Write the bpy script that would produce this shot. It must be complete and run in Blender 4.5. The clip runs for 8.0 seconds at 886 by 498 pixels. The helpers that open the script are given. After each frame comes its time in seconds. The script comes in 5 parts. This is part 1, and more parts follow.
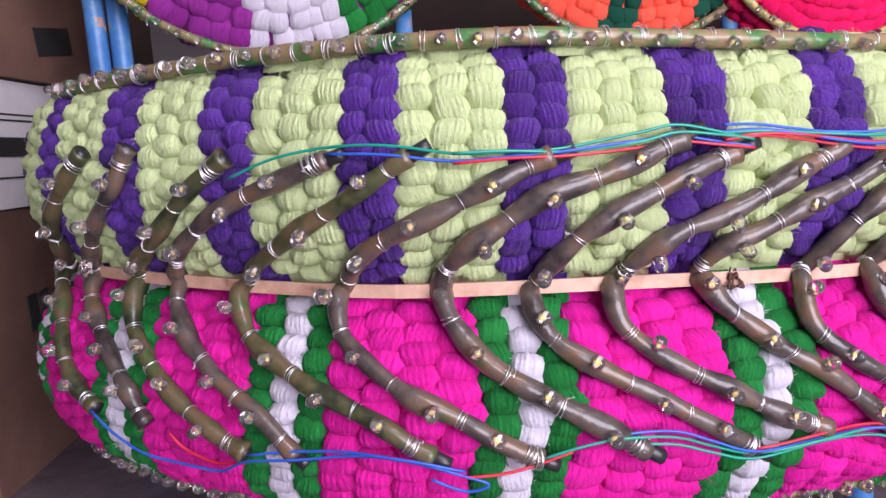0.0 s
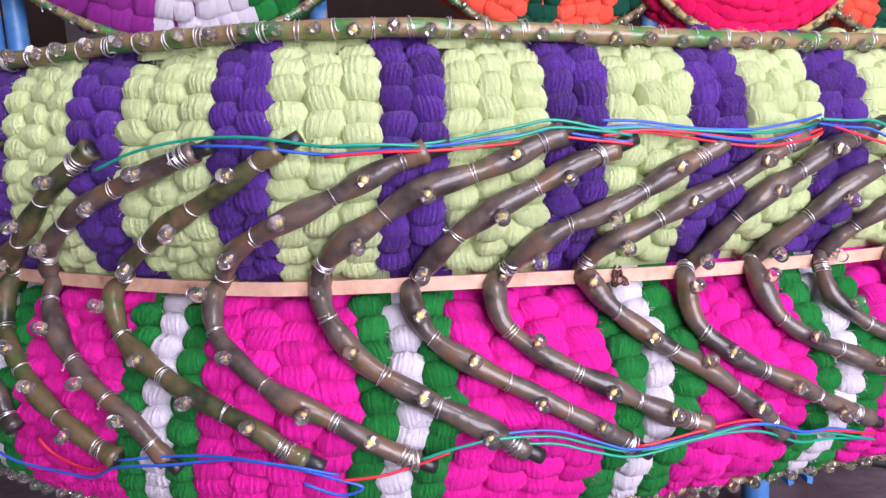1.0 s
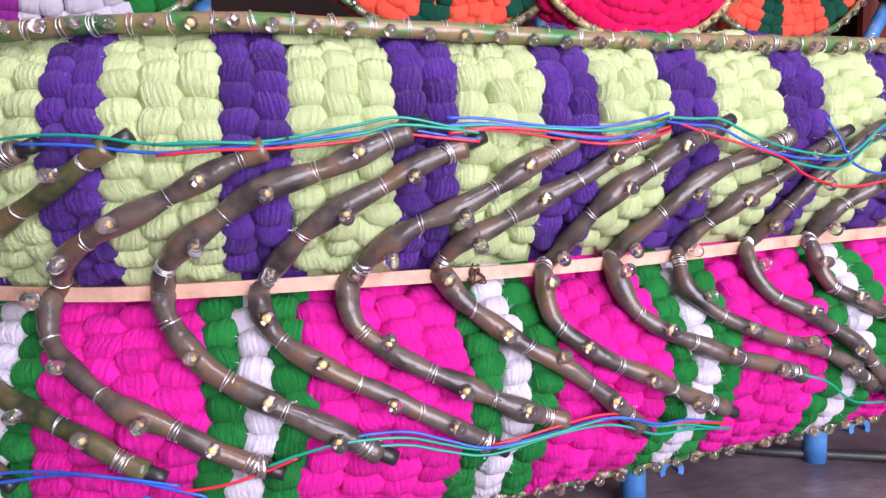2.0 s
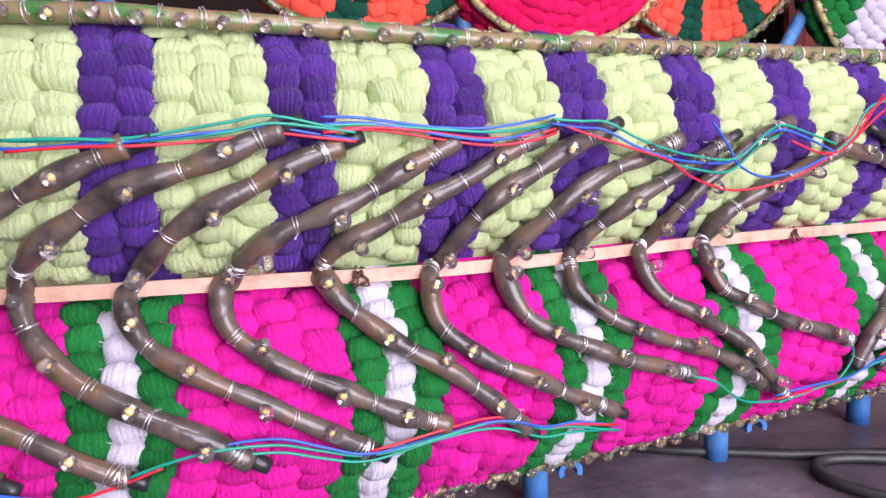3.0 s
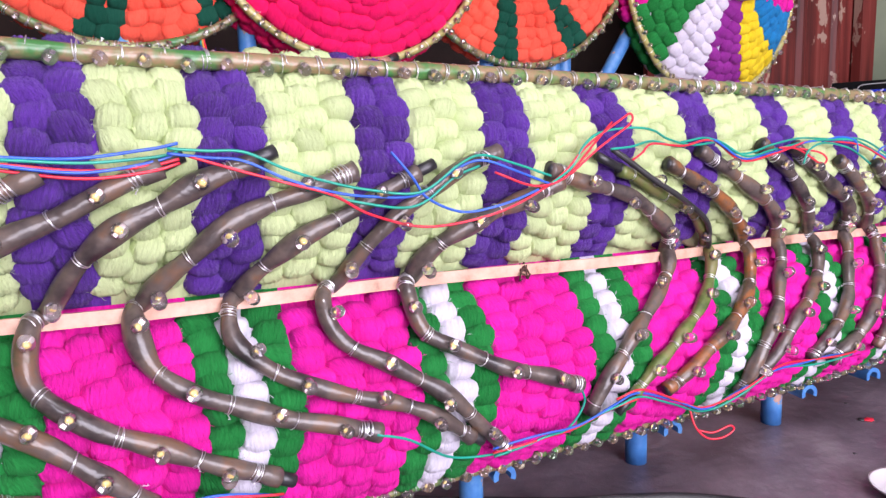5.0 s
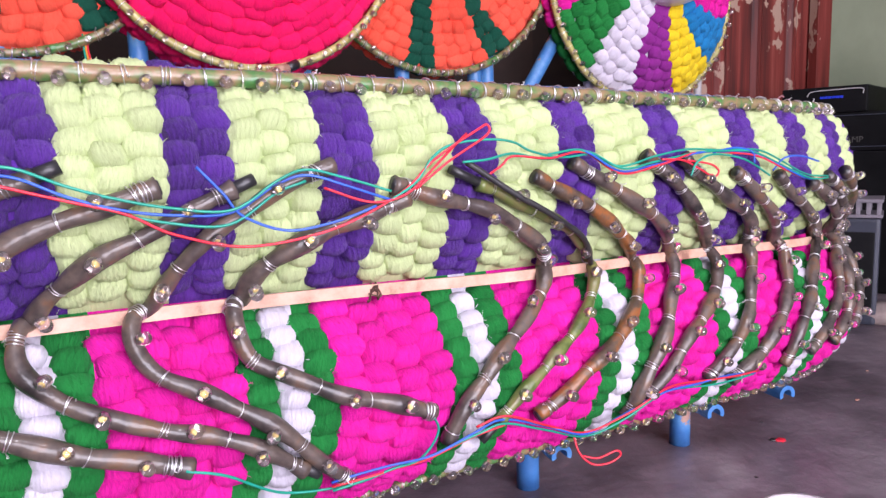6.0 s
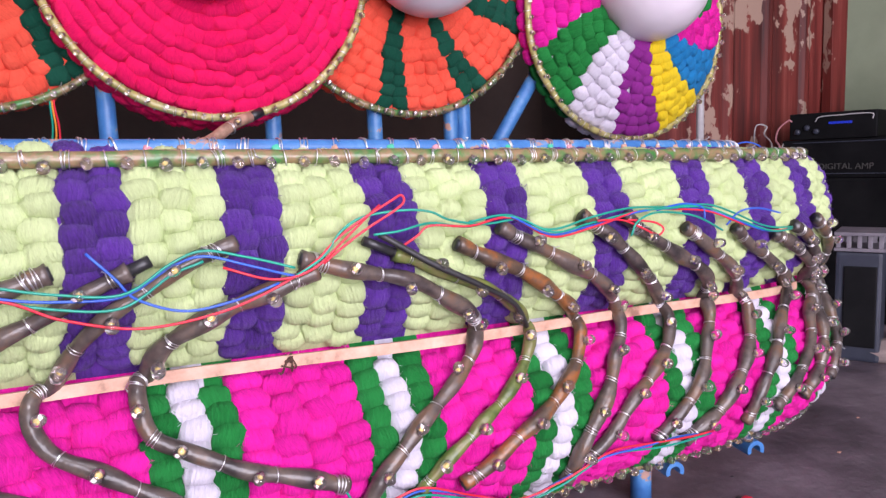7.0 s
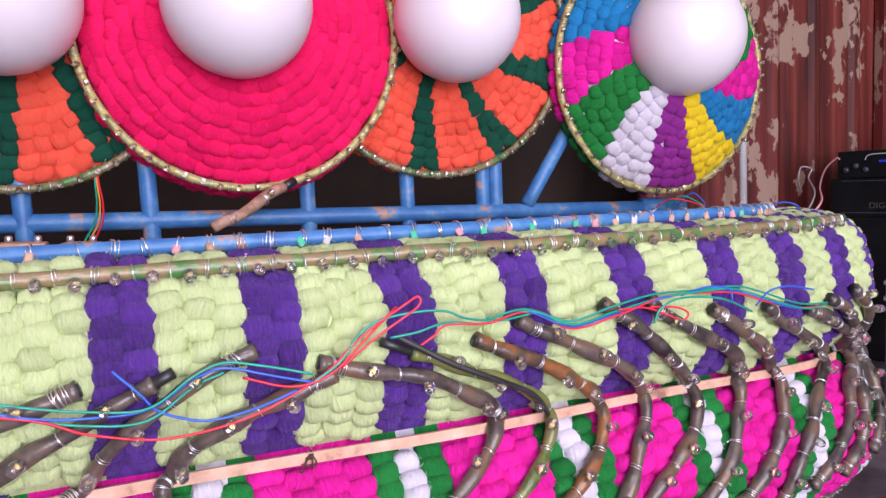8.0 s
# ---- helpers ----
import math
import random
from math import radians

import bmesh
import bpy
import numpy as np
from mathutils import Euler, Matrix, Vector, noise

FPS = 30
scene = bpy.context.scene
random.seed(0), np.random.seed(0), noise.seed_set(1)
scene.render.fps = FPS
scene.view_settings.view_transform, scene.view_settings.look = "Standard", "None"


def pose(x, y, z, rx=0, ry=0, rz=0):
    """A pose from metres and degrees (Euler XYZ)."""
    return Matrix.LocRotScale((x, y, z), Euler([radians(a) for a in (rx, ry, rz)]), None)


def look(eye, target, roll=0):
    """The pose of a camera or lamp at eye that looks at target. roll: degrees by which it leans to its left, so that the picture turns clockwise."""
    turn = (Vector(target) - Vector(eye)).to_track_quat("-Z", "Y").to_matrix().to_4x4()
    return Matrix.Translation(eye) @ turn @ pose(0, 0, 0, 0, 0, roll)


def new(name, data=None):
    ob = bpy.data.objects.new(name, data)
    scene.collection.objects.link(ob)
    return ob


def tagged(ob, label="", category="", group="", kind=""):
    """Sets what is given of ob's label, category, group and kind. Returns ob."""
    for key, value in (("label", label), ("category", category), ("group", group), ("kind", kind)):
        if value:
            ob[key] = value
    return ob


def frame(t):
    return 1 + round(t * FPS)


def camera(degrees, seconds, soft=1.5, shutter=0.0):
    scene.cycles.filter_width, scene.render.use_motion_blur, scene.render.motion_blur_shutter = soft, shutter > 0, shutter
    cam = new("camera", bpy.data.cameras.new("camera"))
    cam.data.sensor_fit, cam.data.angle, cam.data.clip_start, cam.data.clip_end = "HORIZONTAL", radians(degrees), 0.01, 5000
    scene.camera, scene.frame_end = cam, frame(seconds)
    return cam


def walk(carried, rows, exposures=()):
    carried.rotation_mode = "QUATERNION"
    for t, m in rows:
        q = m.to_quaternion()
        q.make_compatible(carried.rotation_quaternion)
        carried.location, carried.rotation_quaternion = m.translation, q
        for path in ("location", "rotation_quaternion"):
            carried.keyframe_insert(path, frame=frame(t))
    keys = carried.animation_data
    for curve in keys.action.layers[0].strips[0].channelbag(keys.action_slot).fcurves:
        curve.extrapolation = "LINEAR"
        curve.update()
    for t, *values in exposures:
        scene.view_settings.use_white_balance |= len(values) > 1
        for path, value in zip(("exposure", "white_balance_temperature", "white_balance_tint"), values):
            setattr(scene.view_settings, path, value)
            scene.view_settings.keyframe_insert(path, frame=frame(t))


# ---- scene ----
cam = camera(64.4, 8.0, 1.4)
METRES, EYE, TILT, LEAN, TURN = 1.1, 0.57, 0.0, 0.0, 0.0
ROWS = [
    (0.0, 0.0, 0.0, 0.0, -0.53, -8.25, 3.67),
    (0.5, 0.0403, 0.0042, -0.0082, -2.21, -8.47, 3.56),
    (1.0, 0.0772, 0.0139, -0.0083, -3.76, -8.6, 3.04),
    (1.5, 0.1232, 0.0145, -0.0128, -6.21, -8.6, 3.07),
    (3.0, 0.235, 0.0145, -0.0183, -12.13, -9.02, 2.4),
    (3.5, 0.2897, 0.0188, -0.0131, -13.5, -9.12, 1.81),
    (4.0, 0.3731, 0.0235, -0.016, -14.93, -9.18, 2.15),
    (4.5, 0.4504, 0.0318, -0.0113, -15.58, -8.55, 1.81),
    (5.0, 0.5353, 0.0358, -0.0104, -17.15, -8.29, 1.71),
    (6.5, 0.7939, 0.0273, 0.0004, -17.6, -7.54, 1.77),
    (7.0, 0.8579, 0.0095, 0.0598, -14.42, -7.17, 2.14),
    (7.5, 0.8891, 0.0061, 0.1133, -11.84, -6.8, 2.49),
    (8.0, 0.8993, 0.002, 0.1612, -10.5, -6.04, 2.89),
]
walk(cam, [(t, pose(0, 0, EYE, TILT, LEAN, TURN) @ pose(METRES * x, METRES * y, METRES * z, 90 + pitch, roll, yaw)) for t, x, y, z, yaw, pitch, roll in ROWS],
     [(0.0, 0.38, 6250, 17), (1.0, 0.42, 6250, 17), (4.0, 0.42, 6250, 17), (6.5, 0.29, 6250, 17), (8.0, 0.08, 6250, 17)])

# ---- world, daylight through the wide doorway behind the camera, exposure ----
world = bpy.data.worlds.new("world")
scene.world = world
world.use_nodes = True
wn = world.node_tree.nodes
sky = wn.new("ShaderNodeTexSky")
sky.sky_type, sky.sun_disc, sky.sun_elevation, sky.sun_rotation = "NISHITA", False, radians(38), radians(200)
wn["Background"].inputs["Strength"].default_value = 0.10
world.node_tree.links.new(sky.outputs[0], wn["Background"].inputs["Color"])


def area_light(name, place, target, wide, high, watts, colour):
    data = bpy.data.lights.new(name, "AREA")
    data.shape, data.size, data.size_y, data.energy, data.color = "RECTANGLE", wide, high, watts, colour
    ob = new(name, data)
    ob.matrix_world = look(place, target)
    return ob


area_light("doorway_daylight", (1.78, -2.05, 1.15), (1.0, 1.2, 0.70), 3.0, 2.1, 164.0, (1.0, 0.945, 1.03))
# Added fill from above, out of view; no fitting in the room gives it.
area_light("overhead_fill", (1.0, -0.7, 2.62), (0.9, 0.6, 0.3), 1.2, 0.12, 20.0, (0.97, 0.95, 1.0))


# ---- materials ----
def material(name, rough=0.6, metal=0.0, **more):
    mat = bpy.data.materials.new(name)
    mat.use_nodes = True
    nodes = mat.node_tree.nodes
    bsdf = nodes["Principled BSDF"]
    bsdf.inputs["Roughness"].default_value = rough
    bsdf.inputs["Metallic"].default_value = metal
    for key, value in more.items():
        bsdf.inputs[key.replace("_", " ")].default_value = value
    return mat, nodes, mat.node_tree.links, bsdf


def ramp_of(nodes, stops):
    ramp = nodes.new("ShaderNodeValToRGB")
    while len(ramp.color_ramp.elements) < len(stops):
        ramp.color_ramp.elements.new(0.5)
    for el, (at, col) in zip(ramp.color_ramp.elements, stops):
        el.position, el.color = at, (*col, 1)
    return ramp


def noise_of(nodes, links, scale, detail=4.0, rough=0.6, coords=None):
    tex = nodes.new("ShaderNodeTexNoise")
    tex.inputs["Scale"].default_value, tex.inputs["Detail"].default_value, tex.inputs["Roughness"].default_value = scale, detail, rough
    if coords is not None:
        links.new(coords, tex.inputs["Vector"])
    return tex


def bump_of(nodes, links, height, strength, distance, bsdf, under=None):
    bump = nodes.new("ShaderNodeBump")
    bump.inputs["Strength"].default_value, bump.inputs["Distance"].default_value = strength, distance
    links.new(height, bump.inputs["Height"])
    if under is not None:
        links.new(under.outputs[0], bump.inputs["Normal"])
    links.new(bump.outputs[0], bsdf.inputs["Normal"])
    return bump


def mottled(name, stops, scale=6.0, rough=0.6, metal=0.0, grain=80.0, relief=0.15, depth=0.002, **more):
    """A surface with two scales of variation: broad patches of colour, and a fine grain in relief."""
    mat, nodes, links, bsdf = material(name, rough, metal, **more)
    co = nodes.new("ShaderNodeTexCoord").outputs["Object"]
    broad = noise_of(nodes, links, scale, 6.0, 0.65, co)
    ramp = ramp_of(nodes, stops)
    links.new(broad.outputs["Fac"], ramp.inputs[0])
    links.new(ramp.outputs[0], bsdf.inputs["Base Color"])
    fine = noise_of(nodes, links, grain, 3.0, 0.6, co)
    bump_of(nodes, links, fine.outputs["Fac"], relief, depth, bsdf)
    return mat


def yarn(name, colour, spread=0.22, plies=0.7, sheen=0.10, fuzz=1.0):
    """Acrylic yarn: uneven strands along each tuft, soft nap, slight change from tuft to tuft."""
    mat, nodes, links, bsdf = material(name, 0.95, Sheen_Weight=sheen, Sheen_Roughness=0.5)
    bsdf.inputs["Specular IOR Level"].default_value = 0.08
    bsdf.inputs["Sheen Tint"].default_value = (*[min(1.0, 0.25 + c) for c in colour], 1)
    uv = nodes.new("ShaderNodeUVMap")
    uv.uv_map = "strands"
    stretch = nodes.new("ShaderNodeMapping")
    stretch.inputs["Scale"].default_value = (1.0, 0.20, 1.0)
    links.new(uv.outputs[0], stretch.inputs["Vector"])
    ply = noise_of(nodes, links, 2.6, 2.0, 0.5, stretch.outputs[0])
    ply.inputs["Distortion"].default_value = 0.5
    nap = noise_of(nodes, links, 5.5 / fuzz, 5.0, 0.75, uv.outputs[0])
    turned = nodes.new("ShaderNodeMapping")
    turned.inputs["Rotation"].default_value = (0, 0, 0.75)
    links.new(uv.outputs[0], turned.inputs["Vector"])
    thin = nodes.new("ShaderNodeMapping")
    thin.inputs["Scale"].default_value = (3.2, 0.55, 1.0)
    links.new(turned.outputs[0], thin.inputs["Vector"])
    twist = noise_of(nodes, links, 1.5, 2.0, 0.6, thin.outputs[0])
    geo = nodes.new("ShaderNodeNewGeometry")
    info = nodes.new("ShaderNodeObjectInfo")

    def calc(op, a, b, c=None):
        node = nodes.new("ShaderNodeMath")
        node.operation = op
        for slot, value in zip(node.inputs, (a, b, c)):
            if value is None:
                continue
            if isinstance(value, (int, float)):
                slot.default_value = value
            else:
                links.new(value, slot)
        return node.outputs[0]

    lot = calc("FRACT", calc("ADD", geo.outputs["Random Per Island"], info.outputs["Random"]), None)
    tone = calc("MULTIPLY_ADD", lot, 0.40, calc("MULTIPLY_ADD", ply.outputs["Fac"], 0.80, calc("MULTIPLY_ADD", nap.outputs["Fac"], 0.70, calc("MULTIPLY_ADD", twist.outputs["Fac"], 0.9, -0.87))))
    mix = nodes.new("ShaderNodeMixRGB")
    mix.inputs[1].default_value = (*[c * (1 - 1.4 * spread) for c in colour], 1)
    mix.inputs[2].default_value = (*[min(1.0, c * (1 + spread) + 0.01) for c in colour], 1)
    links.new(tone, mix.inputs[0])
    links.new(mix.outputs[0], bsdf.inputs["Base Color"])
    first = nodes.new("ShaderNodeBump")
    first.inputs["Strength"].default_value, first.inputs["Distance"].default_value = 0.8, 0.0020 * fuzz ** 1.5
    links.new(nap.outputs["Fac"], first.inputs["Height"])
    second = nodes.new("ShaderNodeBump")
    second.inputs["Strength"].default_value, second.inputs["Distance"].default_value = 0.7, 0.0014
    links.new(twist.outputs["Fac"], second.inputs["Height"])
    links.new(first.outputs[0], second.inputs["Normal"])
    bump_of(nodes, links, ply.outputs["Fac"], plies, 0.0020, bsdf, second)
    return mat


LIME = yarn("lime_yarn", (0.58, 0.675, 0.340), 0.15, 0.55, 0.10, 1.4)
PURPLE = yarn("purple_yarn", (0.086, 0.021, 0.25), 0.55, 0.45, 0.45, 2.2)
PINK = yarn("pink_yarn", (0.77, 0.012, 0.335), 0.28, 0.7, 0.10, 1.4)
GREEN = yarn("green_yarn", (0.010, 0.195, 0.036), 0.34, 0.8, 0.10, 1.4)
WHITE = yarn("white_yarn", (0.66, 0.61, 0.70), 0.12, 0.6)
RED = yarn("crimson_yarn", (0.82, 0.006, 0.110), 0.20, 0.5)
ORANGE = yarn("orange_yarn", (0.95, 0.105, 0.06), 0.20, 0.35)
BOTTLE = yarn("bottle_green_yarn", (0.004, 0.068, 0.040), 0.20, 0.35)
YELLOW = yarn("yellow_yarn", (0.80, 0.58, 0.015), 0.20, 0.35)
BLUE = yarn("blue_yarn", (0.012, 0.19, 0.45), 0.20, 0.35)
PLUM = yarn("plum_yarn", (0.25, 0.022, 0.24), 0.20, 0.35)


def tubing(name, stops):
    """Shrunk clear sleeve over stained cane: streaky colour under it, fine creases and a hard broken gloss."""
    mat, nodes, links, bsdf = material(name, 0.5, Coat_Weight=0.75, Coat_Roughness=0.14)
    bsdf.inputs["Specular IOR Level"].default_value = 0.25
    co = nodes.new("ShaderNodeTexCoord").outputs["Object"]
    broad = noise_of(nodes, links, 19.0, 4.0, 0.6, co)
    ramp = ramp_of(nodes, stops)
    links.new(broad.outputs["Fac"], ramp.inputs[0])
    links.new(ramp.outputs[0], bsdf.inputs["Base Color"])
    fine = noise_of(nodes, links, 70.0, 5.0, 0.6, co)
    crease = noise_of(nodes, links, 34.0, 2.0, 0.5, co)
    crease.inputs["Distortion"].default_value = 1.6
    soft = nodes.new("ShaderNodeBump")
    soft.inputs["Strength"].default_value, soft.inputs["Distance"].default_value = 0.30, 0.004
    links.new(crease.outputs["Fac"], soft.inputs["Height"])
    bump = bump_of(nodes, links, fine.outputs["Fac"], 0.30, 0.002, bsdf, soft)
    links.new(bump.outputs[0], bsdf.inputs["Coat Normal"])
    return mat


BROWN_TUBE = tubing("brown_sleeve", [(0.30, (0.018, 0.014, 0.014)), (0.43, (0.062, 0.046, 0.042)), (0.53, (0.108, 0.080, 0.066)), (0.62, (0.150, 0.082, 0.050)), (0.72, (0.066, 0.068, 0.032))])
OLIVE_TUBE = tubing("olive_sleeve", [(0.34, (0.022, 0.028, 0.014)), (0.46, (0.070, 0.072, 0.030)), (0.57, (0.13, 0.085, 0.045)), (0.68, (0.055, 0.085, 0.026))])
RAIL_TUBE = tubing("green_rail_sleeve", [(0.37, (0.040, 0.16, 0.035)), (0.44, (0.13, 0.16, 0.055)), (0.51, (0.26, 0.16, 0.085)), (0.57, (0.15, 0.17, 0.06)), (0.64, (0.040, 0.18, 0.04))])
GREEN_TUBE = tubing("bright_olive_sleeve", [(0.34, (0.060, 0.085, 0.022)), (0.46, (0.135, 0.165, 0.040)), (0.57, (0.17, 0.15, 0.055)), (0.68, (0.10, 0.15, 0.03))])
RUST_TUBE = tubing("rust_stained_sleeve", [(0.36, (0.040, 0.028, 0.022)), (0.46, (0.10, 0.060, 0.036)), (0.55, (0.25, 0.085, 0.022)), (0.66, (0.11, 0.070, 0.045))])
GOLD_TUBE = tubing("gold_rim_sleeve", [(0.35, (0.22, 0.20, 0.06)), (0.5, (0.45, 0.38, 0.13)), (0.65, (0.30, 0.30, 0.14))])
DARK_PLUG_HOLLOW = mottled("dark_plug_and_hollow", [(0.3, (0.012, 0.012, 0.014)), (0.7, (0.035, 0.033, 0.035))], 30.0, 0.35)
CLEAR = material("clear_acrylic", 0.0, Transmission_Weight=0.96, IOR=1.44, Base_Color=(1.0, 0.94, 0.95, 1))[0]
CHIP = mottled("led_chip", [(0.3, (0.75, 0.55, 0.12)), (0.7, (0.9, 0.75, 0.3))], 60.0, 0.4)
LEAD = material("led_lead", 0.35, 0.75, Base_Color=(0.50, 0.42, 0.42, 1))[0]
TIE = material("galvanised_tie_wire", 0.28, 0.9, Base_Color=(0.78, 0.76, 0.78, 1))[0]
CANE = mottled("split_bamboo", [(0.30, (0.26, 0.13, 0.09)), (0.40, (0.50, 0.28, 0.195)), (0.55, (0.62, 0.37, 0.27)), (0.75, (0.70, 0.46, 0.35))], 26.0, 0.5, grain=160.0)
WORN_WOOD = mottled("worn_wood", [(0.30, (0.10, 0.055, 0.040)), (0.45, (0.30, 0.17, 0.115)), (0.60, (0.50, 0.30, 0.22)), (0.72, (0.38, 0.27, 0.24))], 26.0, 0.6, grain=140.0)
BLUE_PAINT = mottled("chipped_blue_paint", [(0.28, (0.030, 0.115, 0.33)), (0.50, (0.055, 0.19, 0.46)), (0.595, (0.10, 0.26, 0.50)), (0.61, (0.42, 0.24, 0.19)), (0.72, (0.50, 0.31, 0.25))], 15.0, 0.42, grain=50.0)
RED_WIRE = mottled("red_wire", [(0.3, (0.55, 0.012, 0.03)), (0.7, (0.72, 0.03, 0.06))], 20.0, 0.35)
GREEN_WIRE = mottled("green_wire", [(0.3, (0.004, 0.22, 0.15)), (0.7, (0.01, 0.34, 0.24))], 20.0, 0.35)
BLUE_WIRE = mottled("blue_wire", [(0.3, (0.02, 0.07, 0.42)), (0.7, (0.04, 0.14, 0.60))], 20.0, 0.35)
BLACK_CABLE = mottled("black_cable", [(0.3, (0.012, 0.012, 0.013)), (0.7, (0.04, 0.038, 0.04))], 20.0, 0.45)
GLOBE = material("opal_globe", 0.32, Base_Color=(0.72, 0.655, 0.71, 1), Subsurface_Weight=0.85, Subsurface_Radius=(0.10, 0.10, 0.10), Subsurface_Scale=0.7)[0]
CONCRETE = mottled("stained_cement_floor", [(0.30, (0.055, 0.042, 0.050)), (0.46, (0.115, 0.088, 0.106)), (0.60, (0.18, 0.142, 0.165)), (0.72, (0.26, 0.22, 0.24))], 5.5, 0.36, grain=38.0, relief=0.5, depth=0.005)
PLASTER = mottled("dim_brown_wall", [(0.3, (0.030, 0.018, 0.015)), (0.7, (0.075, 0.042, 0.032))], 2.2, 0.75, grain=60.0)
GREEN_WALL = mottled("pale_green_wall", [(0.3, (0.21, 0.245, 0.165)), (0.7, (0.29, 0.325, 0.225))], 1.8, 0.7, grain=70.0)
CEILING = mottled("pale_ceiling", [(0.3, (0.45, 0.43, 0.42)), (0.7, (0.6, 0.58, 0.57))], 2.0, 0.8)
CARTON = mottled("brown_carton", [(0.3, (0.095, 0.046, 0.033)), (0.7, (0.17, 0.088, 0.064))], 5.0, 0.75, grain=120.0)
WHITE_CARTON = mottled("white_carton", [(0.3, (0.50, 0.47, 0.49)), (0.7, (0.66, 0.62, 0.63))], 4.0, 0.5)
INK = mottled("black_print", [(0.3, (0.010, 0.010, 0.011)), (0.7, (0.025, 0.024, 0.025))], 12.0, 0.5)
BLACK_CASE = mottled("black_enamel", [(0.3, (0.004, 0.004, 0.005)), (0.7, (0.010, 0.010, 0.011))], 8.0, 0.5, grain=140.0, Specular_IOR_Level=0.12)
GREY_PLASTIC = mottled("grey_blue_plastic", [(0.3, (0.022, 0.026, 0.042)), (0.7, (0.050, 0.056, 0.080))], 6.0, 0.45)
PALE_PRINT = mottled("pale_print", [(0.3, (0.42, 0.40, 0.41)), (0.7, (0.55, 0.53, 0.54))], 30.0, 0.5)


DIM_PRINT = mottled("dark_grey_print", [(0.3, (0.03, 0.028, 0.026)), (0.7, (0.09, 0.085, 0.08))], 60.0, 0.6)
TRAY = mottled("dull_tray_plastic", [(0.3, (0.13, 0.115, 0.14)), (0.7, (0.22, 0.20, 0.23))], 14.0, 0.5)
SACK = mottled("dusty_sacking", [(0.3, (0.22, 0.17, 0.16)), (0.7, (0.36, 0.29, 0.27))], 18.0, 0.85, grain=150.0, relief=0.4)


def rusty_paint():
    """Red oxide paint on steel, streaked, with pale bare patches worn through it."""
    mat, nodes, links, bsdf = material("worn_red_paint", 0.5)
    co = nodes.new("ShaderNodeTexCoord").outputs["Object"]
    stretch = nodes.new("ShaderNodeMapping")
    stretch.inputs["Scale"].default_value = (16.0, 9.0, 0.7)
    links.new(co, stretch.inputs["Vector"])
    streak = noise_of(nodes, links, 1.6, 5.0, 0.6, stretch.outputs[0])
    red = ramp_of(nodes, [(0.30, (0.055, 0.009, 0.008)), (0.46, (0.14, 0.019, 0.015)), (0.58, (0.21, 0.033, 0.026)), (0.74, (0.30, 0.085, 0.065))])
    links.new(streak.outputs["Fac"], red.inputs[0])
    spread = nodes.new("ShaderNodeMapping")
    spread.inputs["Scale"].default_value = (1.0, 1.0, 0.55)
    links.new(co, spread.inputs["Vector"])
    worn = noise_of(nodes, links, 9.0, 5.0, 0.62, spread.outputs[0])
    parts = nodes.new("ShaderNodeSeparateXYZ")
    links.new(co, parts.inputs[0])
    high = nodes.new("ShaderNodeMapRange")
    for key, value in (("From Min", 1.06), ("From Max", 1.18), ("To Min", 0.0), ("To Max", 0.085)):
        high.inputs[key].default_value = value
    links.new(parts.outputs["Z"], high.inputs["Value"])
    more = nodes.new("ShaderNodeMath")
    more.operation = "ADD"
    links.new(worn.outputs["Fac"], more.inputs[0])
    links.new(high.outputs[0], more.inputs[1])
    mask = ramp_of(nodes, [(0.585, (0, 0, 0)), (0.605, (1, 1, 1))])
    links.new(more.outputs[0], mask.inputs[0])
    mix = nodes.new("ShaderNodeMixRGB")
    mix.inputs[2].default_value = (0.40, 0.26, 0.20, 1)
    links.new(mask.outputs[0], mix.inputs[0])
    links.new(red.outputs[0], mix.inputs[1])
    links.new(mix.outputs[0], bsdf.inputs["Base Color"])
    bump_of(nodes, links, worn.outputs["Fac"], 0.3, 0.004, bsdf)
    return mat


RUST = rusty_paint()


# ---- building helpers ----
rng = random.Random(7)


def mesh_from(name, verts, faces, smooth=True, uvs=None):
    me = bpy.data.meshes.new(name)
    me.from_pydata([tuple(map(float, v)) for v in verts], [], faces)
    if smooth:
        me.polygons.foreach_set("use_smooth", [True] * len(me.polygons))
    if uvs is not None:
        layer = me.uv_layers.new(name="strands")
        loops = np.empty(len(me.loops), dtype=np.int32)
        me.loops.foreach_get("vertex_index", loops)
        layer.data.foreach_set("uv", np.asarray(uvs, dtype=np.float32)[loops].ravel())
    me.update()
    return me


def thing(name, label, category, group="", kind="", place=(0, 0, 0)):
    ob = new(name)
    ob.location = place
    ob.empty_display_size = 0.05
    return tagged(ob, label, category, group, kind)


def piece(name, me, parent, matrix=None, label="", kind=""):
    """Links a mesh as one part under a thing or part; matrix in world space."""
    ob = new(name, me)
    if parent is not None:
        ob.parent = parent
        ob.matrix_parent_inverse = parent.matrix_basis.inverted()
    if matrix is not None:
        ob.matrix_basis = matrix
    return tagged(ob, label, kind=kind)


def with_material(me, mat):
    me.materials.clear()
    me.materials.append(mat)
    return me


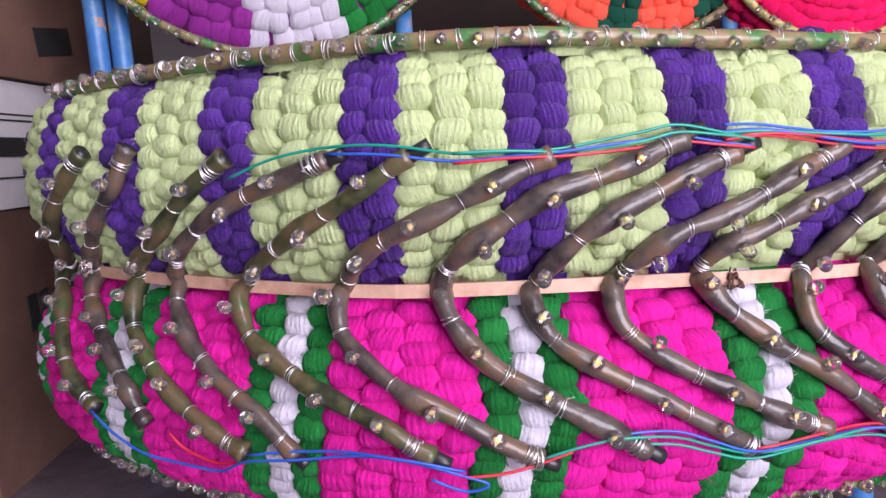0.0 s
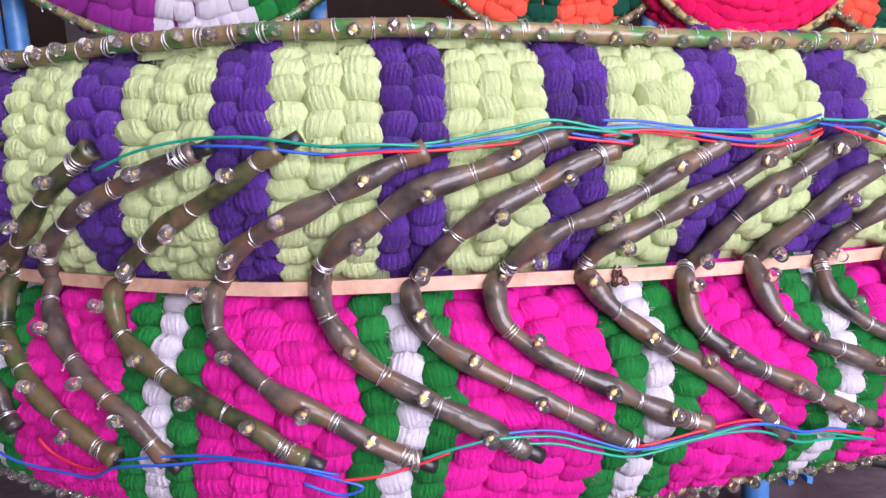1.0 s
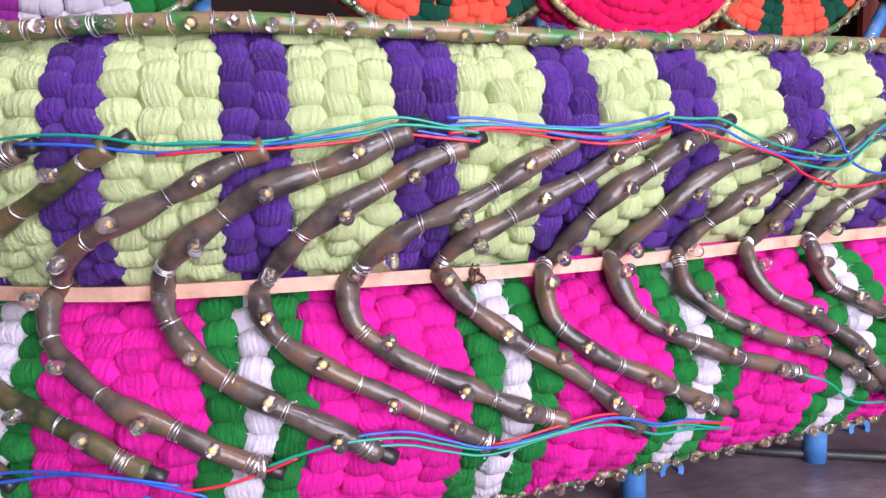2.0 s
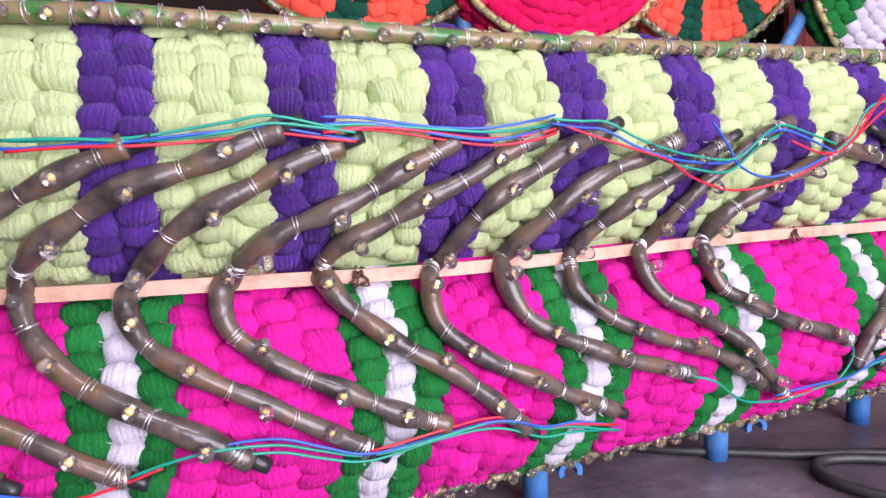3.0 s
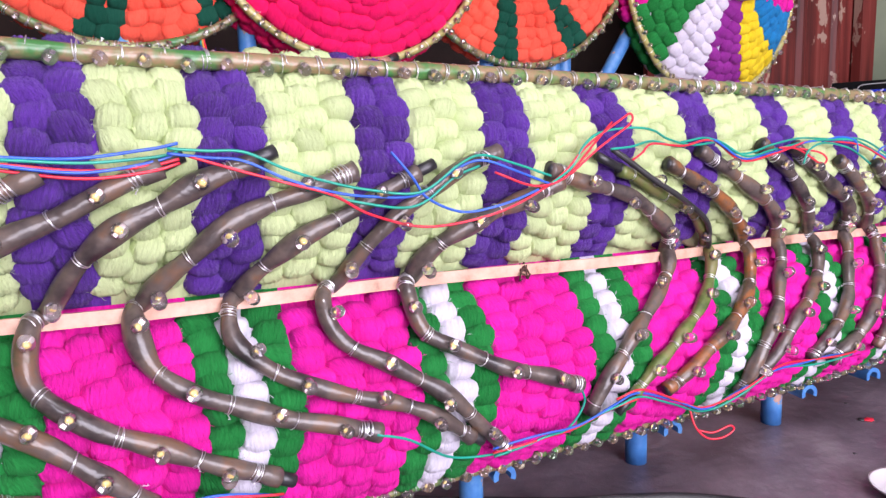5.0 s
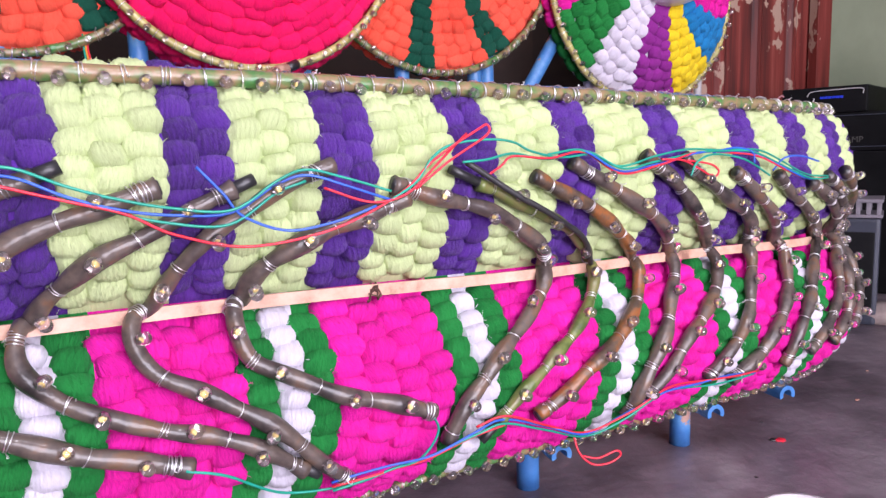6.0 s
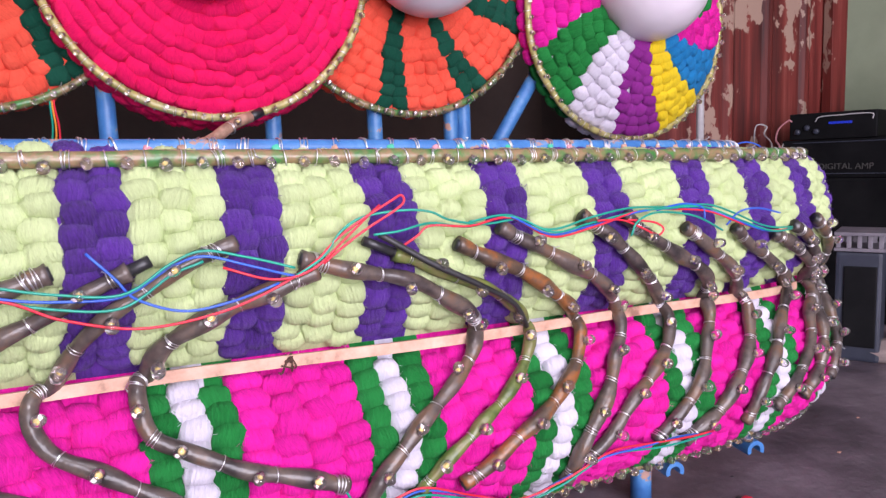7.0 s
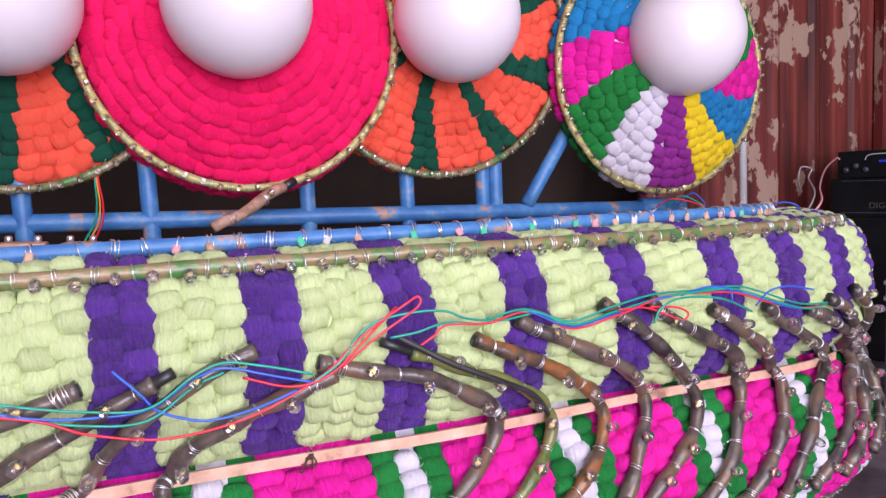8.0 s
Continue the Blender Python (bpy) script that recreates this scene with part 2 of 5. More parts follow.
def tube_mesh(name, points, radius, mat, sides=10, caps=True):
    """A swept round tube; radius is a number or one for each point."""
    pts = [Vector(p) for p in points]
    rad = [radius] * len(pts) if isinstance(radius, (int, float)) else radius
    verts, faces = [], []
    side = None
    for i, p in enumerate(pts):
        way = (pts[min(i + 1, len(pts) - 1)] - pts[max(i - 1, 0)]).normalized()
        if side is None:
            side = way.orthogonal().normalized()
        side = (side - way * side.dot(way)).normalized()
        other = way.cross(side)
        for k in range(sides):
            w = 2 * math.pi * k / sides
            verts.append(p + (side * math.cos(w) + other * math.sin(w)) * rad[i])
        if i:
            for k in range(sides):
                a, b = (i - 1) * sides + k, (i - 1) * sides + (k + 1) % sides
                faces.append((a, b, b + sides, a + sides))
    if caps:
        faces.append(tuple(reversed(range(sides))))
        faces.append(tuple(range((len(pts) - 1) * sides, len(pts) * sides)))
    return with_material(mesh_from(name, verts, faces), mat)


def box_mesh(name, size, mat, bevel=0.004, segments=2):
    bm = bmesh.new()
    bmesh.ops.create_cube(bm, size=1.0)
    bmesh.ops.scale(bm, vec=size, verts=bm.verts)
    if bevel:
        bmesh.ops.bevel(bm, geom=bm.edges[:], offset=bevel, segments=segments, affect="EDGES", profile=0.7)
    me = bpy.data.meshes.new(name)
    bm.to_mesh(me)
    bm.free()
    return with_material(me, mat)


def lathe_mesh(name, outline, mat, sides=16):
    """Turned round z from (radius, height) pairs."""
    verts, faces = [], []
    for r, z in outline:
        for k in range(sides):
            w = 2 * math.pi * k / sides
            verts.append((r * math.cos(w), r * math.sin(w), z))
    for i in range(len(outline) - 1):
        for k in range(sides):
            a, b = i * sides + k, i * sides + (k + 1) % sides
            faces.append((a, b, b + sides, a + sides))
    faces.append(tuple(reversed(range(sides))))
    faces.append(tuple(range((len(outline) - 1) * sides, len(outline) * sides)))
    return with_material(mesh_from(name, verts, faces), mat)


def basis(x, y, z, place):
    return Matrix(((x[0], y[0], z[0], place[0]), (x[1], y[1], z[1], place[1]), (x[2], y[2], z[2], place[2]), (0, 0, 0, 1)))


def glide(nodes, steps=8):
    return smooth_line(nodes, steps)[0]

# ---- hull shape: a long lozenge with rounded ends and two swelling rolls, one over the other ----
PLAN = [(-0.62, 1.60), (-0.69, 1.44), (-0.70, 1.28), (-0.655, 1.11), (-0.57, 0.985), (-0.45, 0.885), (-0.30, 0.803), (-0.10, 0.722),
        (0.0, 0.702), (0.14, 0.702), (0.30, 0.722), (0.46, 0.750), (0.62, 0.785), (0.95, 0.852), (1.30, 0.930), (1.64, 1.010),
        (1.88, 1.080), (2.05, 1.175), (2.145, 1.30), (2.185, 1.44), (2.15, 1.60)]
PROFILE = [(0.673, 0.205), (0.679, 0.155), (0.678, 0.105), (0.664, 0.062), (0.637, 0.033), (0.58, 0.014), (0.53, 0.010), (0.48, 0.019), (0.44, 0.045),
           (0.415, 0.062), (0.39, 0.045), (0.355, 0.020), (0.31, 0.0), (0.26, -0.008), (0.21, 0.0), (0.17, 0.020), (0.135, 0.055)]
FALL = 0.022


def smooth_line(points, steps):
    """A Catmull-Rom line through the points, and the length along it."""
    p = np.array(points, float)
    p = np.vstack([2 * p[0] - p[1], p, 2 * p[-1] - p[-2]])
    t = np.linspace(0, 1, steps, endpoint=False)[:, None]
    out = []
    for i in range(1, len(p) - 2):
        a, b, c, d = p[i - 1:i + 3]
        out.append(0.5 * (2 * b + (c - a) * t + (2 * a - 5 * b + 4 * c - d) * t ** 2 + (3 * b - a - 3 * c + d) * t ** 3))
    line = np.vstack(out + [p[-2:-1]])
    run = np.concatenate([[0], np.cumsum(np.linalg.norm(np.diff(line, axis=0), axis=1))])
    return line, run


plan_line, plan_run = smooth_line(PLAN, 24)
plan_run = plan_run - np.interp(0.0, plan_line[60:, 0], plan_run[60:])      # a = 0 where x = 0
prof_line, prof_run = smooth_line(PROFILE, 16)
prof_run = prof_run - prof_run[5 * 16] + 0.1998
V_BACK = float(prof_run[0])
V_RAIL = float(prof_run[3 * 16])
V_SEAM = float(prof_run[9 * 16])
V_END = float(prof_run[-1])


def hull(a, v, out=0.0):
    """The place a along the hull and v down its profile, out metres proud of it, with its frame: along, down, outward."""
    e = 0.004
    p = lambda s: np.array([np.interp(s, plan_run, plan_line[:, 0]), np.interp(s, plan_run, plan_line[:, 1])])
    q = lambda s: np.array([np.interp(s, prof_run, prof_line[:, 0]), np.interp(s, prof_run, prof_line[:, 1])])
    along = p(a + 3 * e) - p(a - 3 * e)
    along = along / np.linalg.norm(along)
    inward = np.array([-along[1], along[0]])
    z, d = q(v)
    dz, dd = q(v + e) - q(v - e)
    down = np.array([inward[0] * dd, inward[1] * dd, dz])
    down = down / np.linalg.norm(down)
    x3 = np.array([along[0], along[1], 0.0])
    n = np.cross(down, x3)
    n = n / np.linalg.norm(n)
    place = np.array([*(p(a) + inward * d), 0.0]) + n * out
    place[2] += z - FALL * p(a)[0]
    return place, x3, down, n
# ---- end of hull shape ----


# ---- the room ----
def slab(name, low, high, mat, label=""):
    size = [h - l for l, h in zip(low, high)]
    ob = new(name, box_mesh(name, size, mat, 0))
    ob.location = [(l + h) / 2 for l, h in zip(low, high)]
    return tagged(ob, label, kind="structure")


slab("floor", (-2.6, -2.2, -0.1), (5.2, 4.2, 0.0), CONCRETE, "stained dark grey cement floor")
# Ceiling, west and east walls are unseen, added to enclose the light.
slab("ceiling", (-2.6, -2.2, 2.8), (5.2, 4.2, 2.9), CEILING, "unseen pale ceiling closing the room")
slab("wall_west", (-2.7, -2.2, 0.0), (-2.6, 4.2, 2.8), PLASTER, "dim brown wall out of view")
slab("wall_east", (5.2, -2.2, 0.0), (5.3, 4.2, 2.8), GREEN_WALL, "pale green wall out of view")
slab("wall_north", (-2.6, 3.30, 0.0), (2.30, 3.42, 2.8), PLASTER, "dim brown back wall")
slab("wall_north_green", (3.385, 2.66, 0.0), (5.2, 2.78, 2.8), GREEN_WALL, "pale green plastered wall")
# East of the door it is unseen, extended only to block stray light.
slab("wall_return", (2.30, 3.30, 0.0), (5.2, 3.42, 2.8), PLASTER, "dim brown wall out of view behind the red door")
# Unseen south walls, set so their opening shapes the incoming daylight.
slab("wall_south_west", (-2.6, -2.3, 0.0), (0.24, -2.2, 2.8), PLASTER, "unseen wall beside the doorway")
slab("wall_south_east", (3.34, -2.3, 0.0), (5.2, -2.2, 2.8), PLASTER, "unseen wall beside the doorway")
slab("wall_south_lintel", (0.24, -2.3, 2.35), (3.34, -2.2, 2.8), PLASTER, "unseen wall over the doorway")


def red_door():
    """A corrugated steel door leaf with shallow upright ribs."""
    x0, x1, y = 2.26, 3.37, 2.60
    n = 60
    xs = [x0 + (x1 - x0) * i / n for i in range(n + 1)]
    verts, faces = [], []
    for x in xs:
        k = ((x - x0) / 0.185) % 1.0
        d = 0.016 if 0.08 < k < 0.30 else 0.0
        for z in (0.0, 2.6):
            verts.append((x, y - d, z))
    for i in range(n):
        faces.append((2 * i, 2 * i + 2, 2 * i + 3, 2 * i + 1))
    back = len(verts)
    for x in (x0, x1):
        for z in (0.0, 2.6):
            verts.append((x, y + 0.03, z))
    faces += [(back, back + 1, back + 3, back + 2), (0, 1, back + 1, back), (2 * n, back + 2, back + 3, 2 * n + 1)]
    ob = new("door_1", with_material(mesh_from("door_1", verts, faces, False), RUST))
    tagged(ob, "rusty red painted steel door with flaked pale patches", kind="structure")
    edge = box_mesh("door_stile", (0.075, 0.05, 2.6), RUST, 0.004)
    piece("door_stile", edge, ob, pose(3.335, 2.565, 1.3))


red_door()


def wall_post():
    ob = new("wall_post", tube_mesh("wall_post", [(2.52, 2.32, z) for z in (0.0, 0.9, 1.8, 2.6)], 0.014, PALE_PRINT, 12))
    tagged(ob, "slim whitish steel post beside the red door", "post")


wall_post()


# ---- yarn tufts ----
def tuft_data(variant, px_round, py_round, across=6, down=5, strands=0):
    """One puffed tuft of yarn, one unit across and down, with strand coordinates. strands: how many stand out as rounded cords."""
    r = random.Random(100 + variant)
    slant, lean, bulge = r.uniform(-0.5, 0.5), r.uniform(-0.36, 0.36), r.uniform(0.88, 1.15)
    fan, shift = r.uniform(-0.16, 0.20), r.uniform(0, 40)
    across = 3 * strands if strands else across
    groove = [r.uniform(0.02, 0.07) for _ in range(across + 1)]
    proud = [r.uniform(-0.03, 0.05) for _ in range(across // 3 + 2)]
    ridge = [-groove[i] if i % 3 == 0 else proud[i // 3] for i in range(across + 1)] if strands else [0.0] * (across + 1)
    reach = [r.uniform(0.96, 1.03) for _ in range(across // 3 + 2)]
    sway = [r.uniform(-0.012, 0.012) for _ in range(across // 3 + 2)]
    verts, uvs, faces = [], [], []
    for j in range(down + 1):
        y = math.sin(math.pi / 2 * (-1 + 2 * j / down) * 0.90) / math.sin(math.pi / 2 * 0.90)
        for i in range(across + 1):
            x = math.sin(math.pi / 2 * (-1 + 2 * i / across) * 0.90) / math.sin(math.pi / 2 * 0.90)
            hx, hy = max(0.0, 1 - abs(x) ** px_round), max(0.0, 1 - abs(y) ** py_round)
            h = bulge * math.sqrt(hx) * math.sqrt(hy)
            h = h * (1 + ridge[i]) + 0.22 * ridge[i] * hx
            px = 0.5 * x * (1 - 0.15 * y * y - fan * y * 0.5) + 0.5 * lean * y * (1 - 0.5 * abs(x)) + sway[i // 3] * (1 - y * y)
            py = 0.5 * y * (1 - 0.20 * x * x) * reach[i // 3]
            verts.append((px + r.uniform(-0.005, 0.005), -py + r.uniform(-0.008, 0.008), h + r.uniform(-0.012, 0.012)))
            uvs.append((shift + 5.0 * (x + slant * 0.2 * y), shift + 1.6 * y))
    w = across + 1
    for j in range(down):
        for i in range(across):
            a = j * w + i
            faces.append((a, a + w, a + w + 1, a + 1))
    return np.array(verts), np.array(uvs), faces


STRANDED = [tuft_data(k, 3.0, 2.5, strands=9 + k % 3, down=5) for k in range(22)]
TUFTS = [tuft_data(k, 2.6, 2.3, strands=5 + k % 2, down=4) for k in range(16)]
tuft_meshes = {}


def tuft_mesh(kinds, variant, mat):
    key = (len(kinds), variant, mat.name)
    if key not in tuft_meshes:
        verts, uvs, faces = kinds[variant]
        tuft_meshes[key] = with_material(mesh_from("tuft", verts, faces, True, uvs), mat)
    return tuft_meshes[key]


def tuft_field(owner, spots, kinds, limit=300):
    """spots: (nearness, matrix, material). The first ones by nearness are parts, the others one joined mesh."""
    spots = sorted(spots, key=lambda s: s[0])
    for _, m, mat in spots[:limit]:
        piece("tuft", tuft_mesh(kinds, rng.randrange(len(kinds)), mat), owner, m)
    rest = spots[limit:]
    if not rest:
        return
    used = []
    verts, uvs, faces, slots, count = [], [], [], [], 0
    for _, m, mat in rest:
        if mat not in used:
            used.append(mat)
        v, u, f = kinds[rng.randrange(len(kinds))]
        base = count
        count += len(v)
        mm = np.array(m)
        verts.append(v @ mm[:3, :3].T + mm[:3, 3])
        uvs.append(u)
        faces += [tuple(k + base for k in face) for face in f]
        slots += [used.index(mat)] * len(f)
    me = mesh_from("tuft_mass", np.vstack(verts), faces, True, np.vstack(uvs))
    for mat in used:
        me.materials.append(mat)
    me.polygons.foreach_set("material_index", slots)
    piece("tuft_mass", me, owner, kind="stuff")


def hull_shell(name, v0, v1, columns, parent, label):
    """The stuffed backing that the tufts are tied to, dyed as its columns."""
    A = np.linspace(plan_run[0] + 0.01, plan_run[-1] - 0.01, 420)
    V = np.linspace(v0, v1, 16)
    verts, faces, slots, used = [], [], [], []
    for a in A:
        for v in V:
            verts.append(hull(a, v, -0.019)[0])
    n = len(V)
    for i in range(len(A) - 1):
        mat = min(columns, key=lambda c: abs(c[0] - A[i]))[2]
        if mat not in used:
            used.append(mat)
        for j in range(n - 1):
            k = i * n + j
            faces.append((k, k + 1, k + n + 1, k + n))
            slots.append(used.index(mat))
    m = len(verts)
    for a in A:
        for v in V:
            verts.append(hull(a, v, -0.032)[0])
    faces += [tuple(reversed([q + m for q in f])) for f in faces]
    me = mesh_from(name, verts, faces, True, np.array([(60 * v[0], 20 * v[2]) for v in verts]))
    for mat in used:
        me.materials.append(mat)
    me.polygons.foreach_set("material_index", slots + slots)
    return piece(name, me, parent, label=label)


def stripe_columns(centres, half, inside, between):
    """(place, width, material) of each column: a band of the inside colours round each centre, the others shared between bands."""
    out = []
    for c, d in zip(centres, centres[1:]):
        w = 2 * half / len(inside)
        out += [(c - half + (i + 0.5) * w, w, m) for i, m in enumerate(inside)]
        gap = (d - half) - (c + half)
        w = gap / len(between)
        out += [(c + half + (i + 0.5) * w, w, m) for i, m in enumerate(between)]
    return [c for c in out if plan_run[0] + 0.03 < c[0] < plan_run[-1] - 0.03]


UPPER = stripe_columns([-1.34, -1.16, -0.98, -0.80, -0.610, -0.431, -0.263, -0.081, 0.101, 0.276, 0.444, 0.605, 0.777, 0.947, 1.122, 1.302, 1.489, 1.676, 1.832, 1.982, 2.15, 2.34, 2.51, 2.68],
                       0.034, [PURPLE, PURPLE], [LIME, LIME, LIME])
LOWER = stripe_columns([-1.27, -1.0, -0.735, -0.465, -0.2, 0.080, 0.356, 0.607, 0.860, 1.124, 1.382, 1.638, 1.878, 2.12, 2.37, 2.62],
                       0.053, [GREEN, WHITE, GREEN], [PINK, PINK, PINK, PINK])
float_body = thing("yarn_float", "long rounded parade float body covered in striped yarn tufts", "float", place=(0.8, 1.3, 0.0))
upper_roll = hull_shell("upper_roll", V_BACK, V_SEAM, UPPER, float_body, "lime and purple striped yarn roll")
lower_roll = hull_shell("lower_roll", V_SEAM, V_END, LOWER, float_body, "pink roll with green and white bands")


def tuft_on_hull(a, v, wide, tall, high):
    place, x, down, n = hull(a, v, -high)
    tilt = rng.uniform(-0.15, 0.15)
    x2 = x * math.cos(tilt) + down * math.sin(tilt)
    d2 = -x * math.sin(tilt) + down * math.cos(tilt)
    return basis(x2 * wide, -d2 * tall, n * high, place)


def loose_fibres(owner, spots, each):
    """Fine stray fibres that stand off the tufts and blur their edges."""
    g = np.random.RandomState(len(spots))
    verts, faces, slots, used = [], [], [], []
    for _, m, mat in spots:
        if mat not in used:
            used.append(mat)
        mm = np.array(m)
        n = mm[:3, 2] / np.linalg.norm(mm[:3, 2])
        x = mm[:3, 0] / np.linalg.norm(mm[:3, 0])
        y = np.cross(n, x)
        for _ in range(each):
            u, v = g.uniform(-0.5, 0.5, 2)
            h = math.sqrt(max(0.0, 1 - abs(2 * u) ** 2.6)) * math.sqrt(max(0.0, 1 - abs(2 * v) ** 2.3))
            p = mm[:3, :3] @ np.array([u, v, h * 0.97]) + mm[:3, 3]
            w = g.uniform(0, 2 * math.pi)
            flat = x * math.cos(w) + y * math.sin(w)
            side = (y * math.cos(w) - x * math.sin(w)) * 0.00022
            size = g.uniform(0.003, 0.009)
            q = p + flat * size * 0.55 + n * size * g.uniform(0.2, 0.7)
            e = p + flat * size + n * size * g.uniform(0.0, 0.7)
            k = len(verts)
            verts += [p - side, p + side, q + side, q - side, e]
            faces += [(k, k + 1, k + 2, k + 3), (k + 3, k + 2, k + 4)]
            slots += [used.index(mat)] * 2
    me = mesh_from("fibre_fuzz", verts, faces, False, np.zeros((len(verts), 2)))
    for mat in used:
        me.materials.append(mat)
    me.polygons.foreach_set("material_index", slots)
    piece("fibre_fuzz", me, owner, kind="stuff")


def dress_roll(owner, columns, v0, v1, rows, bow):
    """Columns of tufts, each set half a tuft lower than the last; bow: (v, shift along the hull) that the columns follow."""
    spots = []
    pitch = (v1 - v0) / rows
    drift = random.Random(rows)
    wander = [[drift.uniform(-0.0055, 0.0055) for _ in range(rows + 2)] for _ in range(40)]
    for c, (a0, width, mat) in enumerate(columns):
        alike = mat in (LIME, PINK, PURPLE)
        for r in range(rows + 1):
            v = v0 + pitch * (r + (0.5 if c % 2 else 0.0)) + rng.uniform(-0.0035, 0.0035)
            if v > v1 + 0.2 * pitch:
                continue
            a = a0 + float(np.interp(v, [b[0] for b in bow], [b[1] for b in bow])) + wander[int((a0 + 1.5) / 0.18)][r] + rng.uniform(-0.0015, 0.0015)
            if not plan_run[0] + 0.03 < a < plan_run[-1] - 0.03:
                continue
            m = tuft_on_hull(a, v, width * (rng.uniform(1.10, 1.30) if alike else rng.uniform(1.10, 1.22)), pitch * rng.uniform(1.20, 1.42), rng.uniform(0.017, 0.024))
            if V_RAIL - 0.040 < v < V_RAIL - 0.010 and a < 0.9:
                m = Matrix.Translation((0, 0, 0.005 + 0.010 * rng.random())) @ m
            spots.append((abs(a - 0.62), m, mat))
    tuft_field(owner, spots, STRANDED)
    loose_fibres(owner, spots, 26)


dress_roll(upper_roll, UPPER, V_BACK + 0.012, V_SEAM - 0.012, 15, ((0.10, 0.0), (0.17, 0.003), (0.22, 0.003), (0.30, -0.004), (0.35, -0.009)))
dress_roll(lower_roll, LOWER, V_SEAM + 0.020, V_END - 0.004, 11, ((0.41, -0.005), (0.46, 0.004), (0.53, 0.003), (0.58, -0.008), (0.635, -0.026)))


def seam_strip():
    """A thin flat lath of split bamboo laid along the crease between the rolls."""
    A = np.linspace(-0.56, 2.02, 90)
    verts, faces = [], []
    for a in A:
        wob = 0.002 * math.sin(a * 9)
        for v, o in ((-0.0075, 0.010), (0.0075, 0.010), (0.0075, 0.014), (-0.0075, 0.014)):
            verts.append(hull(a, V_SEAM, 0)[0] + np.array([0, 0, -v + wob - 0.0035 + float(np.interp(a, [-0.45, 0.0, 0.35], [0.007, 0.005, 0.0]))]) + hull(a, V_SEAM, 0)[3] * np.array([1, 1, 0]) * (o + 0.004))
    for i in range(len(A) - 1):
        for k in range(4):
            p, q = i * 4 + k, i * 4 + (k + 1) % 4
            faces.append((p, p + 4, q + 4, q))
    ob = new("bamboo_strip", with_material(mesh_from("bamboo_strip", verts, faces, False), CANE))
    tagged(ob, "flat split bamboo strip along the float's crease", "strip")


seam_strip()

# ---- small lamps and ties ----
BULB = lathe_mesh("led_bulb", [(0.0062, 0.0), (0.0068, 0.0015), (0.0068, 0.009), (0.0060, 0.0125), (0.0040, 0.0150), (0.0015, 0.0161)], CLEAR, 14)
CHIP_ME = lathe_mesh("chip", [(0.0017, 0.0), (0.0017, 0.0012), (0.0009, 0.0019)], CHIP, 8)


def lead_mesh():
    """Two thin posts, one with a wide flat anvil, as they stand in a clear lamp."""
    bm = bmesh.new()
    for x, wide, tall in ((-0.0020, 0.0026, 0.0046), (0.0026, 0.0014, 0.0058)):
        made = bmesh.ops.create_cube(bm, size=1.0)["verts"]
        bmesh.ops.scale(bm, vec=(wide, 0.0020, tall), verts=made)
        bmesh.ops.translate(bm, vec=(x, 0, tall / 2), verts=made)
    me = bpy.data.meshes.new("lead")
    bm.to_mesh(me)
    bm.free()
    return with_material(me, LEAD)


LEAD_ME = lead_mesh()


def led(owner, place, n, scale=1.0, lit_chip=True):
    """A clear round-headed lamp with its chip and leads, base at place, head along n."""
    z = Vector(n).normalized()
    x = z.orthogonal().normalized()
    m = basis(x * scale, z.cross(x) * scale, z * scale, place)
    bulb = piece("led_bulb", BULB, owner, m)
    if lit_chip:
        piece("chip", CHIP_ME, bulb, m @ Matrix.Translation((0, 0, 0.0048)))
    piece("lead", LEAD_ME, bulb, m @ Matrix.Translation((0, 0, 0.0012)))
    return bulb


def ring_mesh(turns, seed, wire=0.062):
    """Tie wire wound round a tube of unit radius, with a short twisted tail."""
    r = random.Random(seed)
    pts = []
    for i in range(int(14 * turns) + 1):
        w = 2 * math.pi * i / 14
        pts.append(((1 + 0.05 * math.sin(3 * w + seed)) * math.cos(w), math.sin(w), (i / 14 - turns / 2) * 0.24 + 0.12 * math.sin(w * 0.7 + seed)))
    end = pts[-1]
    for k in range(1, 6):
        pts.append((end[0] + 0.10 * k + 0.10 * math.sin(2.1 * k), end[1] + 0.12 * r.uniform(-1, 1), end[2] + 0.14 * k * r.uniform(0.2, 1.0)))
    return tube_mesh("wire_tie", pts, wire, TIE, 5)


RINGS = [ring_mesh(1.6, 1), ring_mesh(2.0, 2), ring_mesh(2.6, 3), ring_mesh(3.4, 4), ring_mesh(4.2, 5)]


def tie(owner, place, way, radius, mesh=0):
    """Tie wire wound round a tube whose axis is way."""
    z = Vector(way).normalized()
    tip = Vector((rng.uniform(-0.2, 0.2), rng.uniform(-0.2, 0.2), rng.uniform(-0.2, 0.2)))
    z = (z + tip).normalized()
    x = Matrix.Rotation(rng.uniform(0, 6.28), 3, z) @ z.orthogonal().normalized()
    r = radius * 1.07
    piece("wire_tie", RINGS[rng.randrange(3) if mesh == 0 else rng.randrange(3, 5)], owner, basis(x * r, z.cross(x) * r, z * r, place))


LAMPS_ALONG = (0.10, 0.245, 0.385, 0.52, 0.655, 0.785, 0.91)
TIES_ALONG = (0.035, 0.17, 0.315, 0.45, 0.585, 0.72, 0.845, 0.965)


